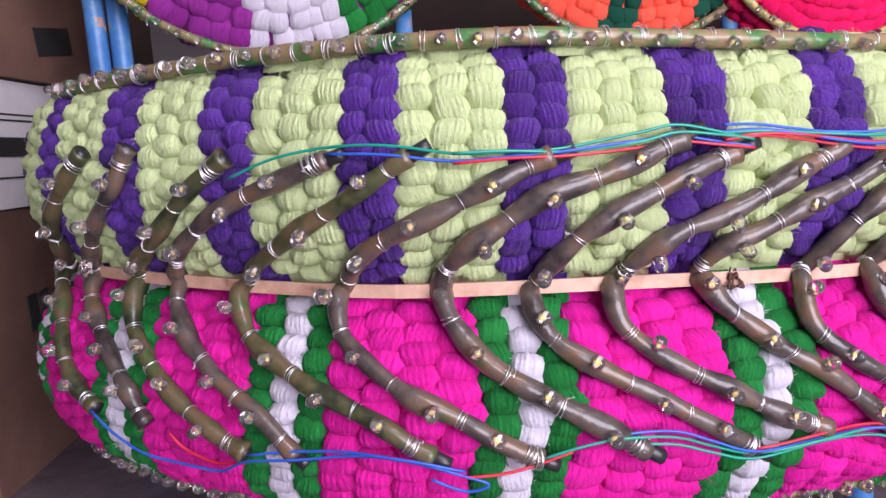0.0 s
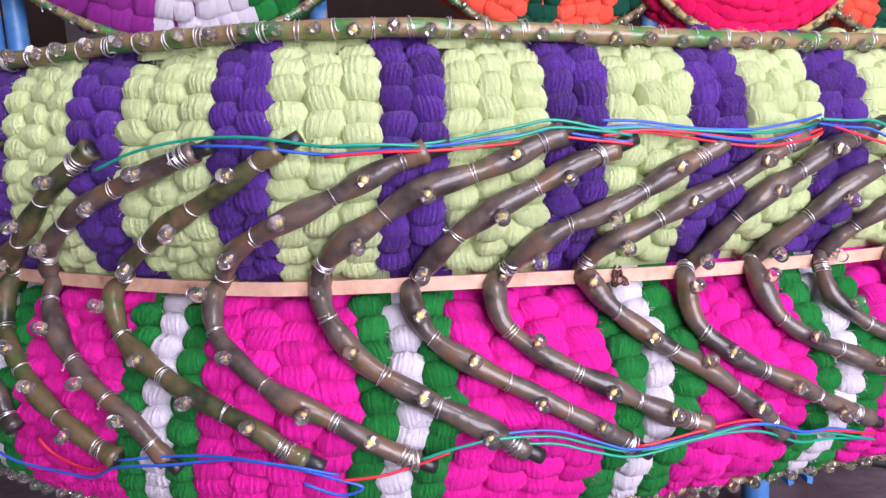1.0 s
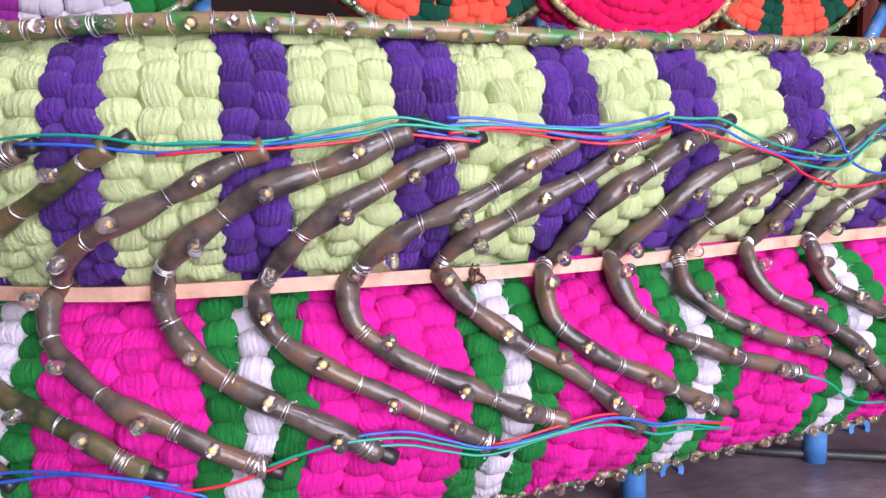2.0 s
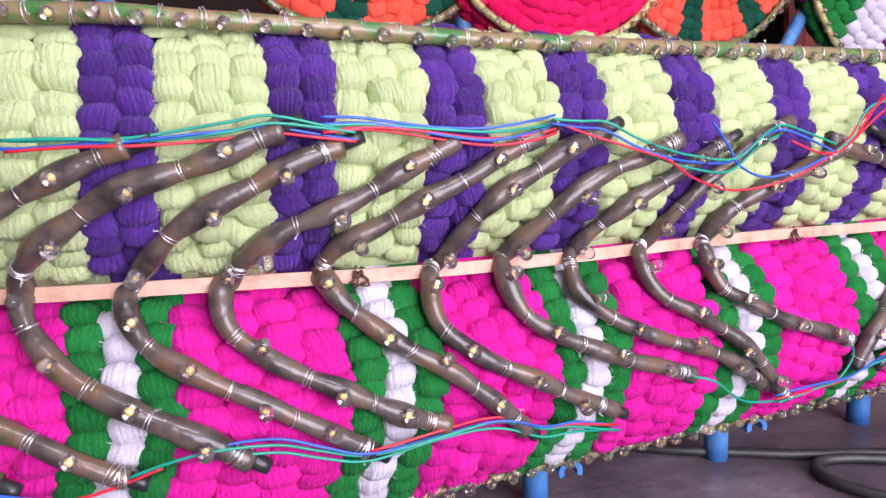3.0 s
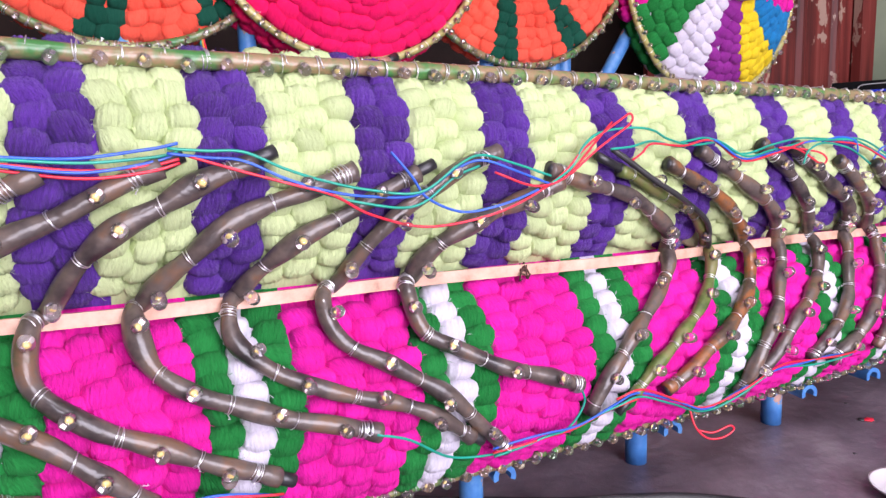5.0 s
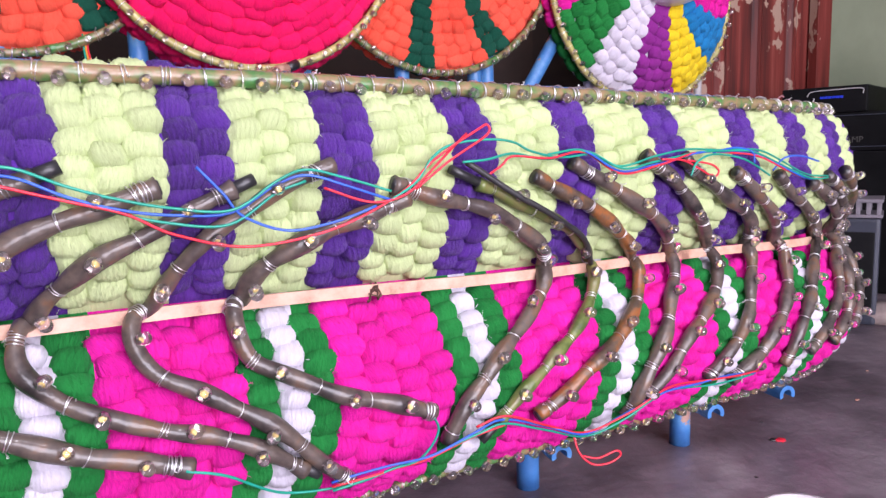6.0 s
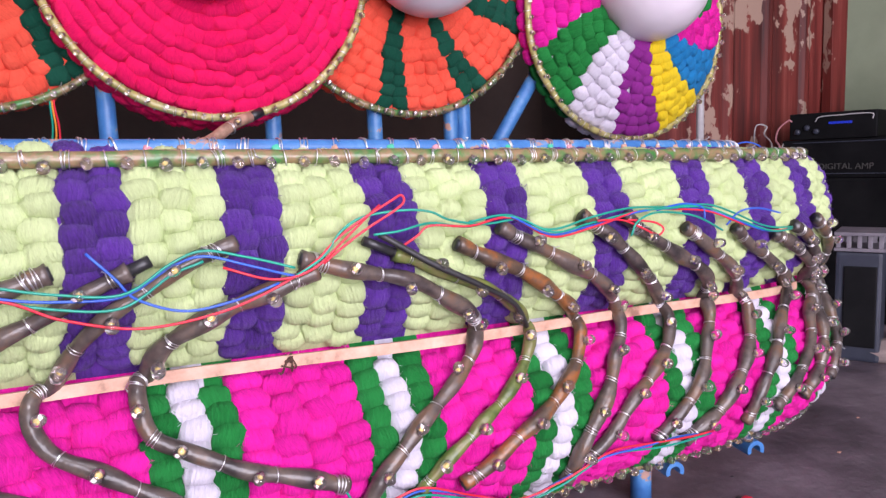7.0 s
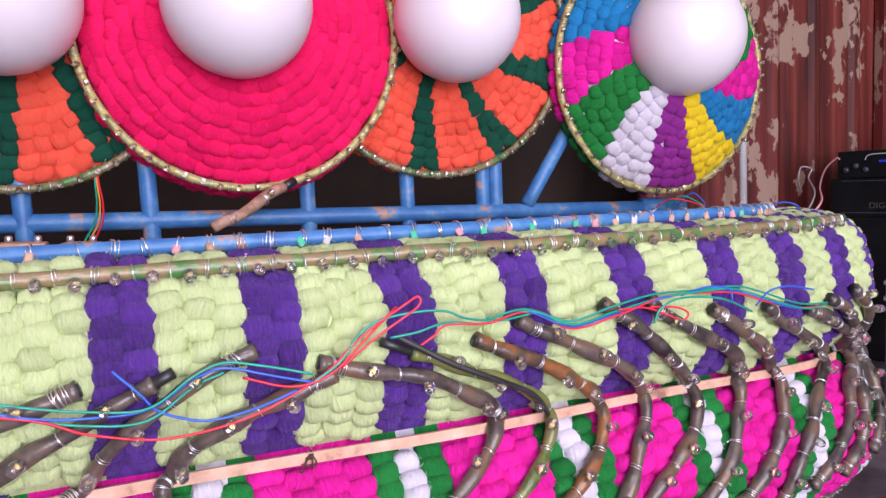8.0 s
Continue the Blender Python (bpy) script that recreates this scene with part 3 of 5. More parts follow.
def light_tube(nodes, mat=BROWN_TUBE, radius=0.0105, plug=0.0, label="bent brown cane tube with clear lamps wired onto yarn"):
    """A bent sleeve tied across both rolls, pinched by its ties and swelling between them. nodes: (a, v) from the top end down."""
    owner_place = hull(*nodes[len(nodes) // 2], 0.0)[0]
    ob = thing("light_tube", label, "tube light", "bent light tubes on the float", place=owner_place)
    course = glide(nodes, 9)
    line = np.array([hull(a, v, 0.008 + 0.010 * math.exp(-((v - 0.405) / 0.03) ** 2))[0] for a, v in course])
    run = np.concatenate([[0], np.cumsum(np.linalg.norm(np.diff(line, axis=0), axis=1))])
    total = run[-1]
    at = lambda s: np.array([np.interp(s, run, line[:, k]) for k in range(3)])
    heading = lambda s: (at(min(total, s + 0.008)) - at(max(0.0, s - 0.008))) / np.linalg.norm(at(min(total, s + 0.008)) - at(max(0.0, s - 0.008)))
    outward = lambda s: hull(float(np.interp(s, run, course[:, 0])), float(np.interp(s, run, course[:, 1])))[3]
    ties = [total * (f + rng.uniform(-0.014, 0.014)) for f in TIES_ALONG]
    steps = np.linspace(0, total, max(40, int(total / 0.006)))
    swell = {k: rng.uniform(0.10, 0.46) for k in range(len(ties) + 1)}
    rad, mids, flat = [], [], rng.uniform(0.0, 6.0)
    for s in steps:
        k = sum(1 for t in ties if t < s)
        lo, hi = (ties[k - 1] if k else -0.03), (ties[k] if k < len(ties) else total + 0.03)
        f = (s - lo) / (hi - lo)
        r = radius * (0.86 + swell[k] * math.sin(math.pi * f) ** 1.3 + 0.04 * math.sin(95 * s + flat))
        if s < 0.02 or s > total - 0.016:
            r = max(r, radius * 1.05)
        rad.append(r)
        side = np.cross(heading(s), outward(s))
        mids.append(at(s) + side * (0.0022 * math.sin(math.pi * f) * math.sin(flat + 2.1 * k)))
    piece("sleeve", tube_mesh("sleeve", mids, rad, mat, 14), ob)
    for s, sign in ((0.0, -1.0), (total, 1.0)):
        base, way = at(s), heading(s) * sign
        if plug:
            length = plug if s == 0.0 else plug * 0.8
            piece("plug", tube_mesh("plug", [base - way * 0.01, base + way * length * 0.6, base + way * length], radius * 0.74, DARK_PLUG_HOLLOW, 10), ob, label="black end plug")
        # Solid dark disc: its colour stands in for shade inside the open sleeve.
        piece("cut_end", tube_mesh("cut_end", [base - way * 0.004, base + way * 0.0022], radius * 0.80, DARK_PLUG_HOLLOW, 10), ob, label="dark disc painted as the shaded hollow end")
    for f in LAMPS_ALONG:
        s = total * (f + rng.uniform(-0.018, 0.018))
        way, n = heading(s), outward(s)
        d = n + np.cross(way, n) * rng.uniform(-0.5, 0.5)
        d = d - way * np.dot(d, way)
        d = d / np.linalg.norm(d)
        led(ob, at(s) + d * float(np.interp(s, steps, rad)) * 0.86, d + way * rng.uniform(-0.3, 0.3), rng.uniform(1.06, 1.22))
    for i, s in enumerate(ties):
        s = min(max(s, 0.006), total - 0.006)
        p, way = at(s), heading(s)
        r = float(np.interp(s, steps, rad))
        heavy = i in (0, 3, len(ties) - 1) and rng.random() < 0.75
        tie(ob, p, way, r, 1 if heavy else 0)
        if heavy:
            tie(ob, p + way * rng.uniform(0.004, 0.010), way + outward(s) * rng.uniform(-0.3, 0.3), r * 1.02, 0)
    return ob


OLIVE_LABEL = "bent olive green cane tube with clear lamps"
light_tube([(-0.480, 0.200), (-0.520, 0.227), (-0.558, 0.258), (-0.593, 0.291), (-0.628, 0.325), (-0.666, 0.355), (-0.705, 0.385), (-0.674, 0.407), (-0.634, 0.432), (-0.602, 0.468), (-0.570, 0.506), (-0.534, 0.537), (-0.489, 0.556)], OLIVE_TUBE, label=OLIVE_LABEL)
light_tube([(-0.392, 0.197), (-0.417, 0.232), (-0.448, 0.263), (-0.480, 0.291), (-0.513, 0.319), (-0.547, 0.346), (-0.571, 0.375), (-0.550, 0.413), (-0.520, 0.444), (-0.486, 0.470), (-0.452, 0.497), (-0.423, 0.529), (-0.393, 0.560)])
light_tube([(-0.245, 0.214), (-0.287, 0.237), (-0.326, 0.266), (-0.365, 0.295), (-0.404, 0.323), (-0.443, 0.352), (-0.453, 0.393), (-0.440, 0.439), (-0.409, 0.476), (-0.370, 0.504), (-0.330, 0.532), (-0.289, 0.557), (-0.245, 0.578)], OLIVE_TUBE, label=OLIVE_LABEL)
light_tube([(-0.117, 0.219), (-0.166, 0.233), (-0.213, 0.250), (-0.260, 0.270), (-0.305, 0.293), (-0.347, 0.322), (-0.379, 0.361), (-0.368, 0.410), (-0.339, 0.451), (-0.301, 0.484), (-0.258, 0.511), (-0.215, 0.539), (-0.176, 0.571)], plug=0.02)
light_tube([(-0.028, 0.219), (-0.074, 0.243), (-0.119, 0.269), (-0.165, 0.293), (-0.211, 0.319), (-0.252, 0.350), (-0.275, 0.396), (-0.253, 0.442), (-0.210, 0.470), (-0.163, 0.494), (-0.114, 0.512), (-0.068, 0.535), (-0.022, 0.559)], OLIVE_TUBE, plug=0.024, label=OLIVE_LABEL)
light_tube([(0.114, 0.226), (0.065, 0.242), (0.019, 0.265), (-0.028, 0.285), (-0.074, 0.307), (-0.113, 0.340), (-0.137, 0.383), (-0.130, 0.433), (-0.093, 0.468), (-0.049, 0.495), (-0.003, 0.516), (0.040, 0.544), (0.087, 0.565)], plug=0.024)
light_tube([(0.251, 0.212), (0.203, 0.230), (0.155, 0.248), (0.106, 0.264), (0.060, 0.288), (0.018, 0.317), (-0.008, 0.359), (-0.005, 0.410), (0.025, 0.451), (0.063, 0.486), (0.108, 0.512), (0.152, 0.537), (0.197, 0.563)], radius=0.0115, plug=0.024)
light_tube([(0.309, 0.227), (0.263, 0.244), (0.218, 0.265), (0.174, 0.287), (0.133, 0.314), (0.104, 0.354), (0.092, 0.402), (0.109, 0.445), (0.149, 0.473), (0.191, 0.500), (0.234, 0.525), (0.277, 0.548), (0.319, 0.575)], plug=0.024)
light_tube([(0.433, 0.225), (0.388, 0.248), (0.343, 0.270), (0.296, 0.290), (0.249, 0.308), (0.211, 0.340), (0.190, 0.386), (0.187, 0.434), (0.222, 0.471), (0.265, 0.496), (0.310, 0.520), (0.356, 0.542), (0.402, 0.563)])
light_tube([(0.535, 0.221), (0.489, 0.242), (0.444, 0.265), (0.397, 0.286), (0.351, 0.307), (0.306, 0.330), (0.288, 0.375), (0.304, 0.421), (0.342, 0.455), (0.381, 0.488), (0.423, 0.516), (0.463, 0.548), (0.500, 0.583)], plug=0.024)
light_tube([(0.626, 0.217), (0.579, 0.236), (0.534, 0.258), (0.489, 0.281), (0.452, 0.315), (0.429, 0.360), (0.410, 0.407), (0.410, 0.456), (0.445, 0.492), (0.488, 0.518), (0.533, 0.541), (0.579, 0.562), (0.625, 0.585)], plug=0.024)
light_tube([(0.734, 0.230), (0.685, 0.245), (0.637, 0.262), (0.591, 0.285), (0.552, 0.317), (0.520, 0.356), (0.501, 0.404), (0.512, 0.452), (0.552, 0.484), (0.597, 0.507), (0.644, 0.527), (0.693, 0.543), (0.743, 0.557)])
light_tube([(0.810, 0.233), (0.762, 0.254), (0.715, 0.279), (0.668, 0.304), (0.628, 0.339), (0.603, 0.385), (0.594, 0.435), (0.629, 0.473), (0.677, 0.496), (0.725, 0.518), (0.776, 0.534), (0.822, 0.559), (0.866, 0.588)], radius=0.0095, plug=0.024)
light_tube([(0.923, 0.209), (0.874, 0.229), (0.828, 0.254), (0.783, 0.281), (0.747, 0.318), (0.723, 0.364), (0.701, 0.412), (0.718, 0.457), (0.762, 0.485), (0.806, 0.514), (0.847, 0.546), (0.886, 0.582), (0.922, 0.620)], radius=0.0098)
light_tube([(1.017, 0.251), (0.971, 0.264), (0.925, 0.279), (0.881, 0.296), (0.842, 0.323), (0.822, 0.367), (0.806, 0.411), (0.817, 0.456), (0.856, 0.482), (0.899, 0.503), (0.944, 0.521), (0.989, 0.537), (1.034, 0.553)])
light_tube([(0.998, 0.233), (1.048, 0.248), (1.099, 0.260), (1.148, 0.276), (1.195, 0.299), (1.239, 0.328), (1.261, 0.373), (1.241, 0.420), (1.201, 0.454), (1.161, 0.486), (1.120, 0.519), (1.081, 0.554), (1.053, 0.597)])
light_tube([(1.119, 0.234), (1.165, 0.253), (1.209, 0.274), (1.255, 0.292), (1.298, 0.315), (1.335, 0.347), (1.347, 0.392), (1.328, 0.435), (1.293, 0.470), (1.255, 0.500), (1.213, 0.526), (1.171, 0.552), (1.134, 0.584)], GREEN_TUBE, 0.0085, plug=0.045, label=OLIVE_LABEL)
light_tube([(1.209, 0.230), (1.256, 0.250), (1.304, 0.269), (1.350, 0.292), (1.392, 0.323), (1.428, 0.359), (1.436, 0.406), (1.414, 0.452), (1.378, 0.489), (1.335, 0.516), (1.289, 0.540), (1.246, 0.567), (1.200, 0.591)], RUST_TUBE, label="bent rust-stained brown cane tube with clear lamps")
light_tube([(1.277, 0.212), (1.322, 0.234), (1.368, 0.254), (1.414, 0.275), (1.457, 0.301), (1.495, 0.332), (1.520, 0.372), (1.512, 0.420), (1.485, 0.463), (1.456, 0.504), (1.425, 0.543), (1.398, 0.585), (1.384, 0.633)])
light_tube([(1.420, 0.202), (1.461, 0.230), (1.502, 0.258), (1.540, 0.289), (1.577, 0.321), (1.609, 0.358), (1.618, 0.402), (1.601, 0.448), (1.565, 0.482), (1.525, 0.509), (1.485, 0.539), (1.449, 0.572), (1.413, 0.605)])
light_tube([(1.501, 0.208), (1.541, 0.235), (1.585, 0.257), (1.629, 0.278), (1.671, 0.301), (1.708, 0.332), (1.722, 0.375), (1.712, 0.421), (1.687, 0.462), (1.659, 0.502), (1.626, 0.537), (1.588, 0.568), (1.550, 0.598)])
light_tube([(1.626, 0.230), (1.668, 0.253), (1.707, 0.279), (1.747, 0.305), (1.784, 0.335), (1.808, 0.374), (1.814, 0.418), (1.795, 0.461), (1.765, 0.498), (1.734, 0.534), (1.699, 0.565), (1.661, 0.593), (1.618, 0.612)])
light_tube([(1.743, 0.238), (1.783, 0.266), (1.828, 0.287), (1.873, 0.308), (1.918, 0.330), (1.956, 0.362), (1.966, 0.394), (1.926, 0.423), (1.888, 0.455), (1.853, 0.490), (1.818, 0.526), (1.790, 0.566), (1.768, 0.611)])
light_tube([(1.847, 0.252), (1.897, 0.272), (1.948, 0.292), (1.999, 0.311), (2.050, 0.330), (2.100, 0.349), (2.087, 0.384), (2.048, 0.422), (2.003, 0.453), (1.969, 0.495), (1.928, 0.530), (1.886, 0.564), (1.844, 0.598)])
light_tube([(1.907, 0.240), (1.975, 0.275), (2.060, 0.350), (2.050, 0.450), (1.995, 0.535), (1.960, 0.567), (1.930, 0.593)])
light_tube([(1.990, 0.235), (2.045, 0.262), (2.100, 0.300), (2.140, 0.365), (2.145, 0.420), (2.115, 0.485), (2.075, 0.540), (2.040, 0.580)])


def edge_rail(name, label, v, out, radius, mat, spacing, lamp_down, a0, a1, rise=0.0):
    """A long sleeve along an edge of the float with lamps and tie wire between them."""
    ob = thing(name, label, "rail", place=hull(0.7, v)[0])
    A = np.linspace(a0, a1, 130)
    ph = rng.uniform(0, 6)
    lift = lambda a: np.array([0, 0, rise * float(np.interp(a, [-0.6, -0.25, 0.1, 0.5], [0.0, 0.8, 1.0, 0.0]))])
    pts = [hull(a, v + 0.002 * math.sin(a * 5 + ph), out)[0] + lift(a) for a in A]
    piece("sleeve", tube_mesh("sleeve", pts, [radius * (1 + 0.05 * math.sin(a * 23) + 0.04 * math.sin(a * 61)) for a in A], mat, 12), ob)
    n = int((a1 - a0) / spacing)
    for i in range(n):
        a = a0 + (i + 0.5) * spacing
        place, x, down, nrm = hull(a, v, out)
        drop = lamp_down(a) + rng.uniform(-0.12, 0.12)
        d = nrm * math.cos(drop) + down * math.sin(drop)
        led(ob, place + lift(a) + d * radius * 0.8, d + x * rng.uniform(-0.2, 0.2), rng.uniform(0.92, 1.08), rng.random() < 0.25)
        place, x, down, nrm = hull(a + spacing * 0.5, v, out)
        tie(ob, place + lift(a), x, radius * 1.03, 1 if rng.random() < 0.2 else 0)
    return ob


edge_rail("top_rail", "green and brown sleeved rail with clear lamps along float", V_RAIL + 0.002, 0.006, 0.0098, RAIL_TUBE, 0.0405,
          lambda a: float(np.interp(a, [-0.4, -0.1, 0.1, 0.3], [0.95, 1.05, 1.35, 1.65])) - 0.15, -0.66, 2.09, 0.013)
edge_rail("bottom_rail", "green sleeved lower rail with clear lamps under float", V_END, -0.004, 0.0060, RAIL_TUBE, 0.029,
          lambda a: -0.85, -0.75, 2.2)


# ---- yarn discs with globes ----
DISC_SLOPE = 0.19


def disc_place(x, off=0.0):
    return 1.545 + off + DISC_SLOPE * (x - 0.9)


def yarn_disc(label, x, z, radius, off, bands, repeats, swirl, turn, globe_x, globe_z, globe_r=0.146, rim=GOLD_TUBE, lamp_gap=0.036, rise=0.090, power=2.0):
    """A round yarn shield: rows of tufts on its face and side, a lamp rim, and an opal globe in the middle."""
    y = disc_place(x, off)
    face = Vector((DISC_SLOPE, -1.0, 0.0)).normalized()
    across = Vector((1.0, DISC_SLOPE, 0.0)).normalized()
    up = Vector((0, 0, 1))
    mid = Vector((x, y, z))
    ob = thing("yarn_disc", label, "disc", "round yarn discs behind the float", place=mid - up * radius)
    def dome(r):
        return rise * (1 - (r / radius) ** power)

    def at(r, w, proud=0.0):
        return mid + (across * math.sin(w) - up * math.cos(w)) * r + face * proud
    prof = [(r, dome(r) - 0.010) for r in (0.03, radius * 0.3, radius * 0.5, radius * 0.7, radius * 0.88)] + [(radius - 0.01, -0.010), (radius - 0.006, -0.03), ((radius - 0.004) * (1.0 if len(bands) == 1 else 0.80), -0.115), (0.05, -0.12)]
    verts, faces, n = [], [], 48
    for r, p in prof:
        for k in range(n):
            verts.append(at(r, 2 * math.pi * k / n, p))
    for i in range(len(prof) - 1):
        for k in range(n):
            a, b = i * n + k, i * n + (k + 1) % n
            faces.append((a, b, b + n, a + n))
    faces += [tuple(range(n)), tuple(reversed(range((len(prof) - 1) * n, len(prof) * n)))]
    backing = piece("backing", with_material(mesh_from("backing", verts, faces, True, np.array([(60 * v[0], 60 * v[2]) for v in verts])), bands[0][1]), ob)
    spots = []
    rows = 11
    r0 = 0.035
    whole = sum(b[0] for b in bands)

    def colour_at(w):
        at_band = (w * repeats / (2 * math.pi)) % 1.0 * whole
        for size, mat in bands:
            at_band -= size
            if at_band < 0:
                return mat
        return bands[-1][1]

    pitch = (radius - 0.012 - r0) / rows
    for j in range(rows):
        r = r0 + (j + 0.5) * pitch
        unit = int(round(whole)) * repeats
        count = unit * max(1, round(2 * math.pi * r / unit / 0.034)) if unit > 1 else max(8, int(2 * math.pi * r / 0.038))
        for i in range(count):
            w = 2 * math.pi * (i + 0.5) / count
            mat = colour_at(w)
            w += (0.25 if j % 2 else -0.25) * 2 * math.pi / count * (1.0 if len(bands) == 1 else 0.3)
            w2 = w + turn + swirl * (r - r0) / (radius - r0) + rng.uniform(-0.02, 0.02)
            tilt = rng.uniform(-0.24, 0.24)
            wide = 2 * math.pi * r / count * (rng.uniform(1.12, 1.3) if len(bands) > 1 else rng.uniform(1.2, 1.5))
            side = across * math.cos(w2) + up * math.sin(w2)
            outw = across * math.sin(w2) - up * math.cos(w2)
            high = rng.uniform(0.010, 0.017)
            slope = math.atan(power * rise * (r / radius) ** (power - 1) / radius)
            place = mid + outw * (r + rng.uniform(-0.005, 0.005)) + face * (dome(r) - 0.010)
            inw = -outw * math.cos(slope) + face * math.sin(slope)
            normal = face * math.cos(slope) + outw * math.sin(slope)
            spots.append((place.z, basis((side * math.cos(tilt) + inw * math.sin(tilt)) * wide, (inw * math.cos(tilt) - side * math.sin(tilt)) * pitch / math.cos(slope) * rng.uniform(1.25, 1.5), normal * high, place), mat))
    for j in range(3):
        r, p = (radius + 0.006 + 0.003 * j if len(bands) == 1 else radius - 0.002 - 0.020 * j), -0.028 - 0.027 * j
        count = int(2 * math.pi * r / 0.042)
        for i in range(count):
            w2 = 2 * math.pi * (i + 0.5 * (j % 2)) / count
            mat = colour_at((w2 - turn - swirl) % (2 * math.pi))
            side = across * math.cos(w2) + up * math.sin(w2)
            outw = across * math.sin(w2) - up * math.cos(w2)
            place = mid + outw * (r - 0.010) + face * p
            spots.append((place.z, basis(side * 0.050, face * 0.036, outw * 0.020, place), mat))
    tuft_field(backing, spots, TUFTS)
    loose_fibres(backing, spots, 7)
    ring = [at(radius, 2 * math.pi * k / 72 + 0.3, 0.006 + 0.002 * math.sin(k * 0.9)) for k in range(73)]
    piece("rim", tube_mesh("rim", ring, [0.0085 * (1 + 0.08 * math.sin(k * 1.7)) for k in range(73)], rim, 10, False), ob, label="sleeved rim")
    count = int(2 * math.pi * radius / lamp_gap)
    for k in range(count):
        w = 2 * math.pi * k / count
        outw = across * math.sin(w) - up * math.cos(w)
        d = face + outw * rng.uniform(-0.2, 0.6)
        led(ob, at(radius, w, 0.012), d, 0.95, False)
        w += math.pi / count
        tie(ob, at(radius, w, 0.006), across * math.cos(w) + up * math.sin(w), 0.009)
    gy = disc_place(globe_x, off - 0.13)
    globe = thing("globe_lamp", "white opal round globe lamp on a yarn disc", "globe lamp", "globe lamps", place=(globe_x, gy, globe_z))
    outline = [(globe_r * math.sin(t), -globe_r * math.cos(t)) for t in np.linspace(0.02, math.pi - 0.3, 28)]
    outline += [(globe_r * 0.27, globe_r * 0.99), (globe_r * 0.25, globe_r * 1.10)]
    aim = face.to_track_quat("-Z", "Y").to_matrix().to_4x4()
    c = Vector((globe_x, gy, globe_z))
    piece("glass", lathe_mesh("glass", outline, GLOBE, 48), globe, Matrix.Translation(c) @ aim)
    piece("collar", lathe_mesh("collar", [(globe_r * 0.34, globe_r * 0.90), (globe_r * 0.36, globe_r * 1.02), (globe_r * 0.34, globe_r * 1.10)], GLOBE, 24), globe, Matrix.Translation(c) @ aim)
    return ob


RAINBOW = [(1, WHITE), (1, PLUM), (1, YELLOW), (1, BLUE), (1, PINK), (1, GREEN)]
STRIPED = [(2, ORANGE), (1, BOTTLE)]
yarn_disc("crimson yarn disc with lamp rim and white globe", 0.872, 1.062, 0.322, 0.0, [(1, RED)], 1, 0.0, 0.0, 0.875, 1.087, 0.139)
yarn_disc("orange and dark green striped yarn disc", 1.300, 1.085, 0.338, 0.050, STRIPED, 9, 0.25, -0.265, 1.324, 1.085, 0.1385, RAIL_TUBE, rise=0.035)
yarn_disc("orange and dark green striped yarn disc", 0.430, 1.105, 0.345, 0.050, STRIPED, 9, -0.25, 0.20, 0.470, 1.098, 0.138, RAIL_TUBE, rise=0.035)
yarn_disc("rainbow sectored yarn disc with white globe", 1.905, 0.990, 0.315, 0.0, RAINBOW, 2, 0.68, -1.36, 1.896, 1.047, 0.139, rise=0.115, power=2.5)
yarn_disc("rainbow sectored yarn disc with white globe", -0.270, 1.130, 0.375, 0.0, [(1, PLUM), (1, WHITE), (1, GREEN), (1, PINK), (1, BLUE), (1, YELLOW)], 2, 0.25, -0.90, -0.27, 1.15, 0.139, RAIL_TUBE)


# ---- blue pipe stand ----
PINK_TAG = mottled("pink_tag_card", [(0.3, (0.55, 0.22, 0.27)), (0.7, (0.70, 0.34, 0.38))], 40.0, 0.5)
GREEN_TAG = mottled("green_tag_card", [(0.3, (0.03, 0.42, 0.26)), (0.7, (0.08, 0.56, 0.36))], 40.0, 0.5)
def pipe(owner, a, b, r=0.017, name="pipe"):
    steps = [Vector(a).lerp(Vector(b), k / 6) for k in range(7)]
    return piece(name, tube_mesh(name, steps, r, BLUE_PAINT, 16), owner)


stand = thing("pipe_stand", "chipped blue painted steel pipe stand carrying the float", "stand", place=(0.8, 1.5, 0.0))
pipe(stand, (-0.60, disc_place(-0.60, 0.09), 0.735), (2.00, disc_place(2.00, 0.06), 0.625), 0.019)
for x, top in ((-0.606, 1.3), (-0.567, 1.3), (-0.05, 0.9), (0.42, 0.9), (0.65, 0.9), (0.976, 0.9), (1.21, 0.9), (1.405, 0.9), (1.44, 0.9)):
    pipe(stand, (x, disc_place(x, 0.075), 0.0), (x, disc_place(x, 0.075), top), 0.018, "upright")
pipe(stand, (1.52, disc_place(1.52, 0.06), 0.66), (1.68, disc_place(1.68, 0.06), 0.90), 0.018, "brace")
low = [hull(a, V_BACK, -0.004)[0] + np.array([0, 0, 0.016]) for a in np.linspace(-0.9, 2.3, 60)]
piece("edge_pipe", tube_mesh("edge_pipe", low, 0.0125, BLUE_PAINT, 14), stand)
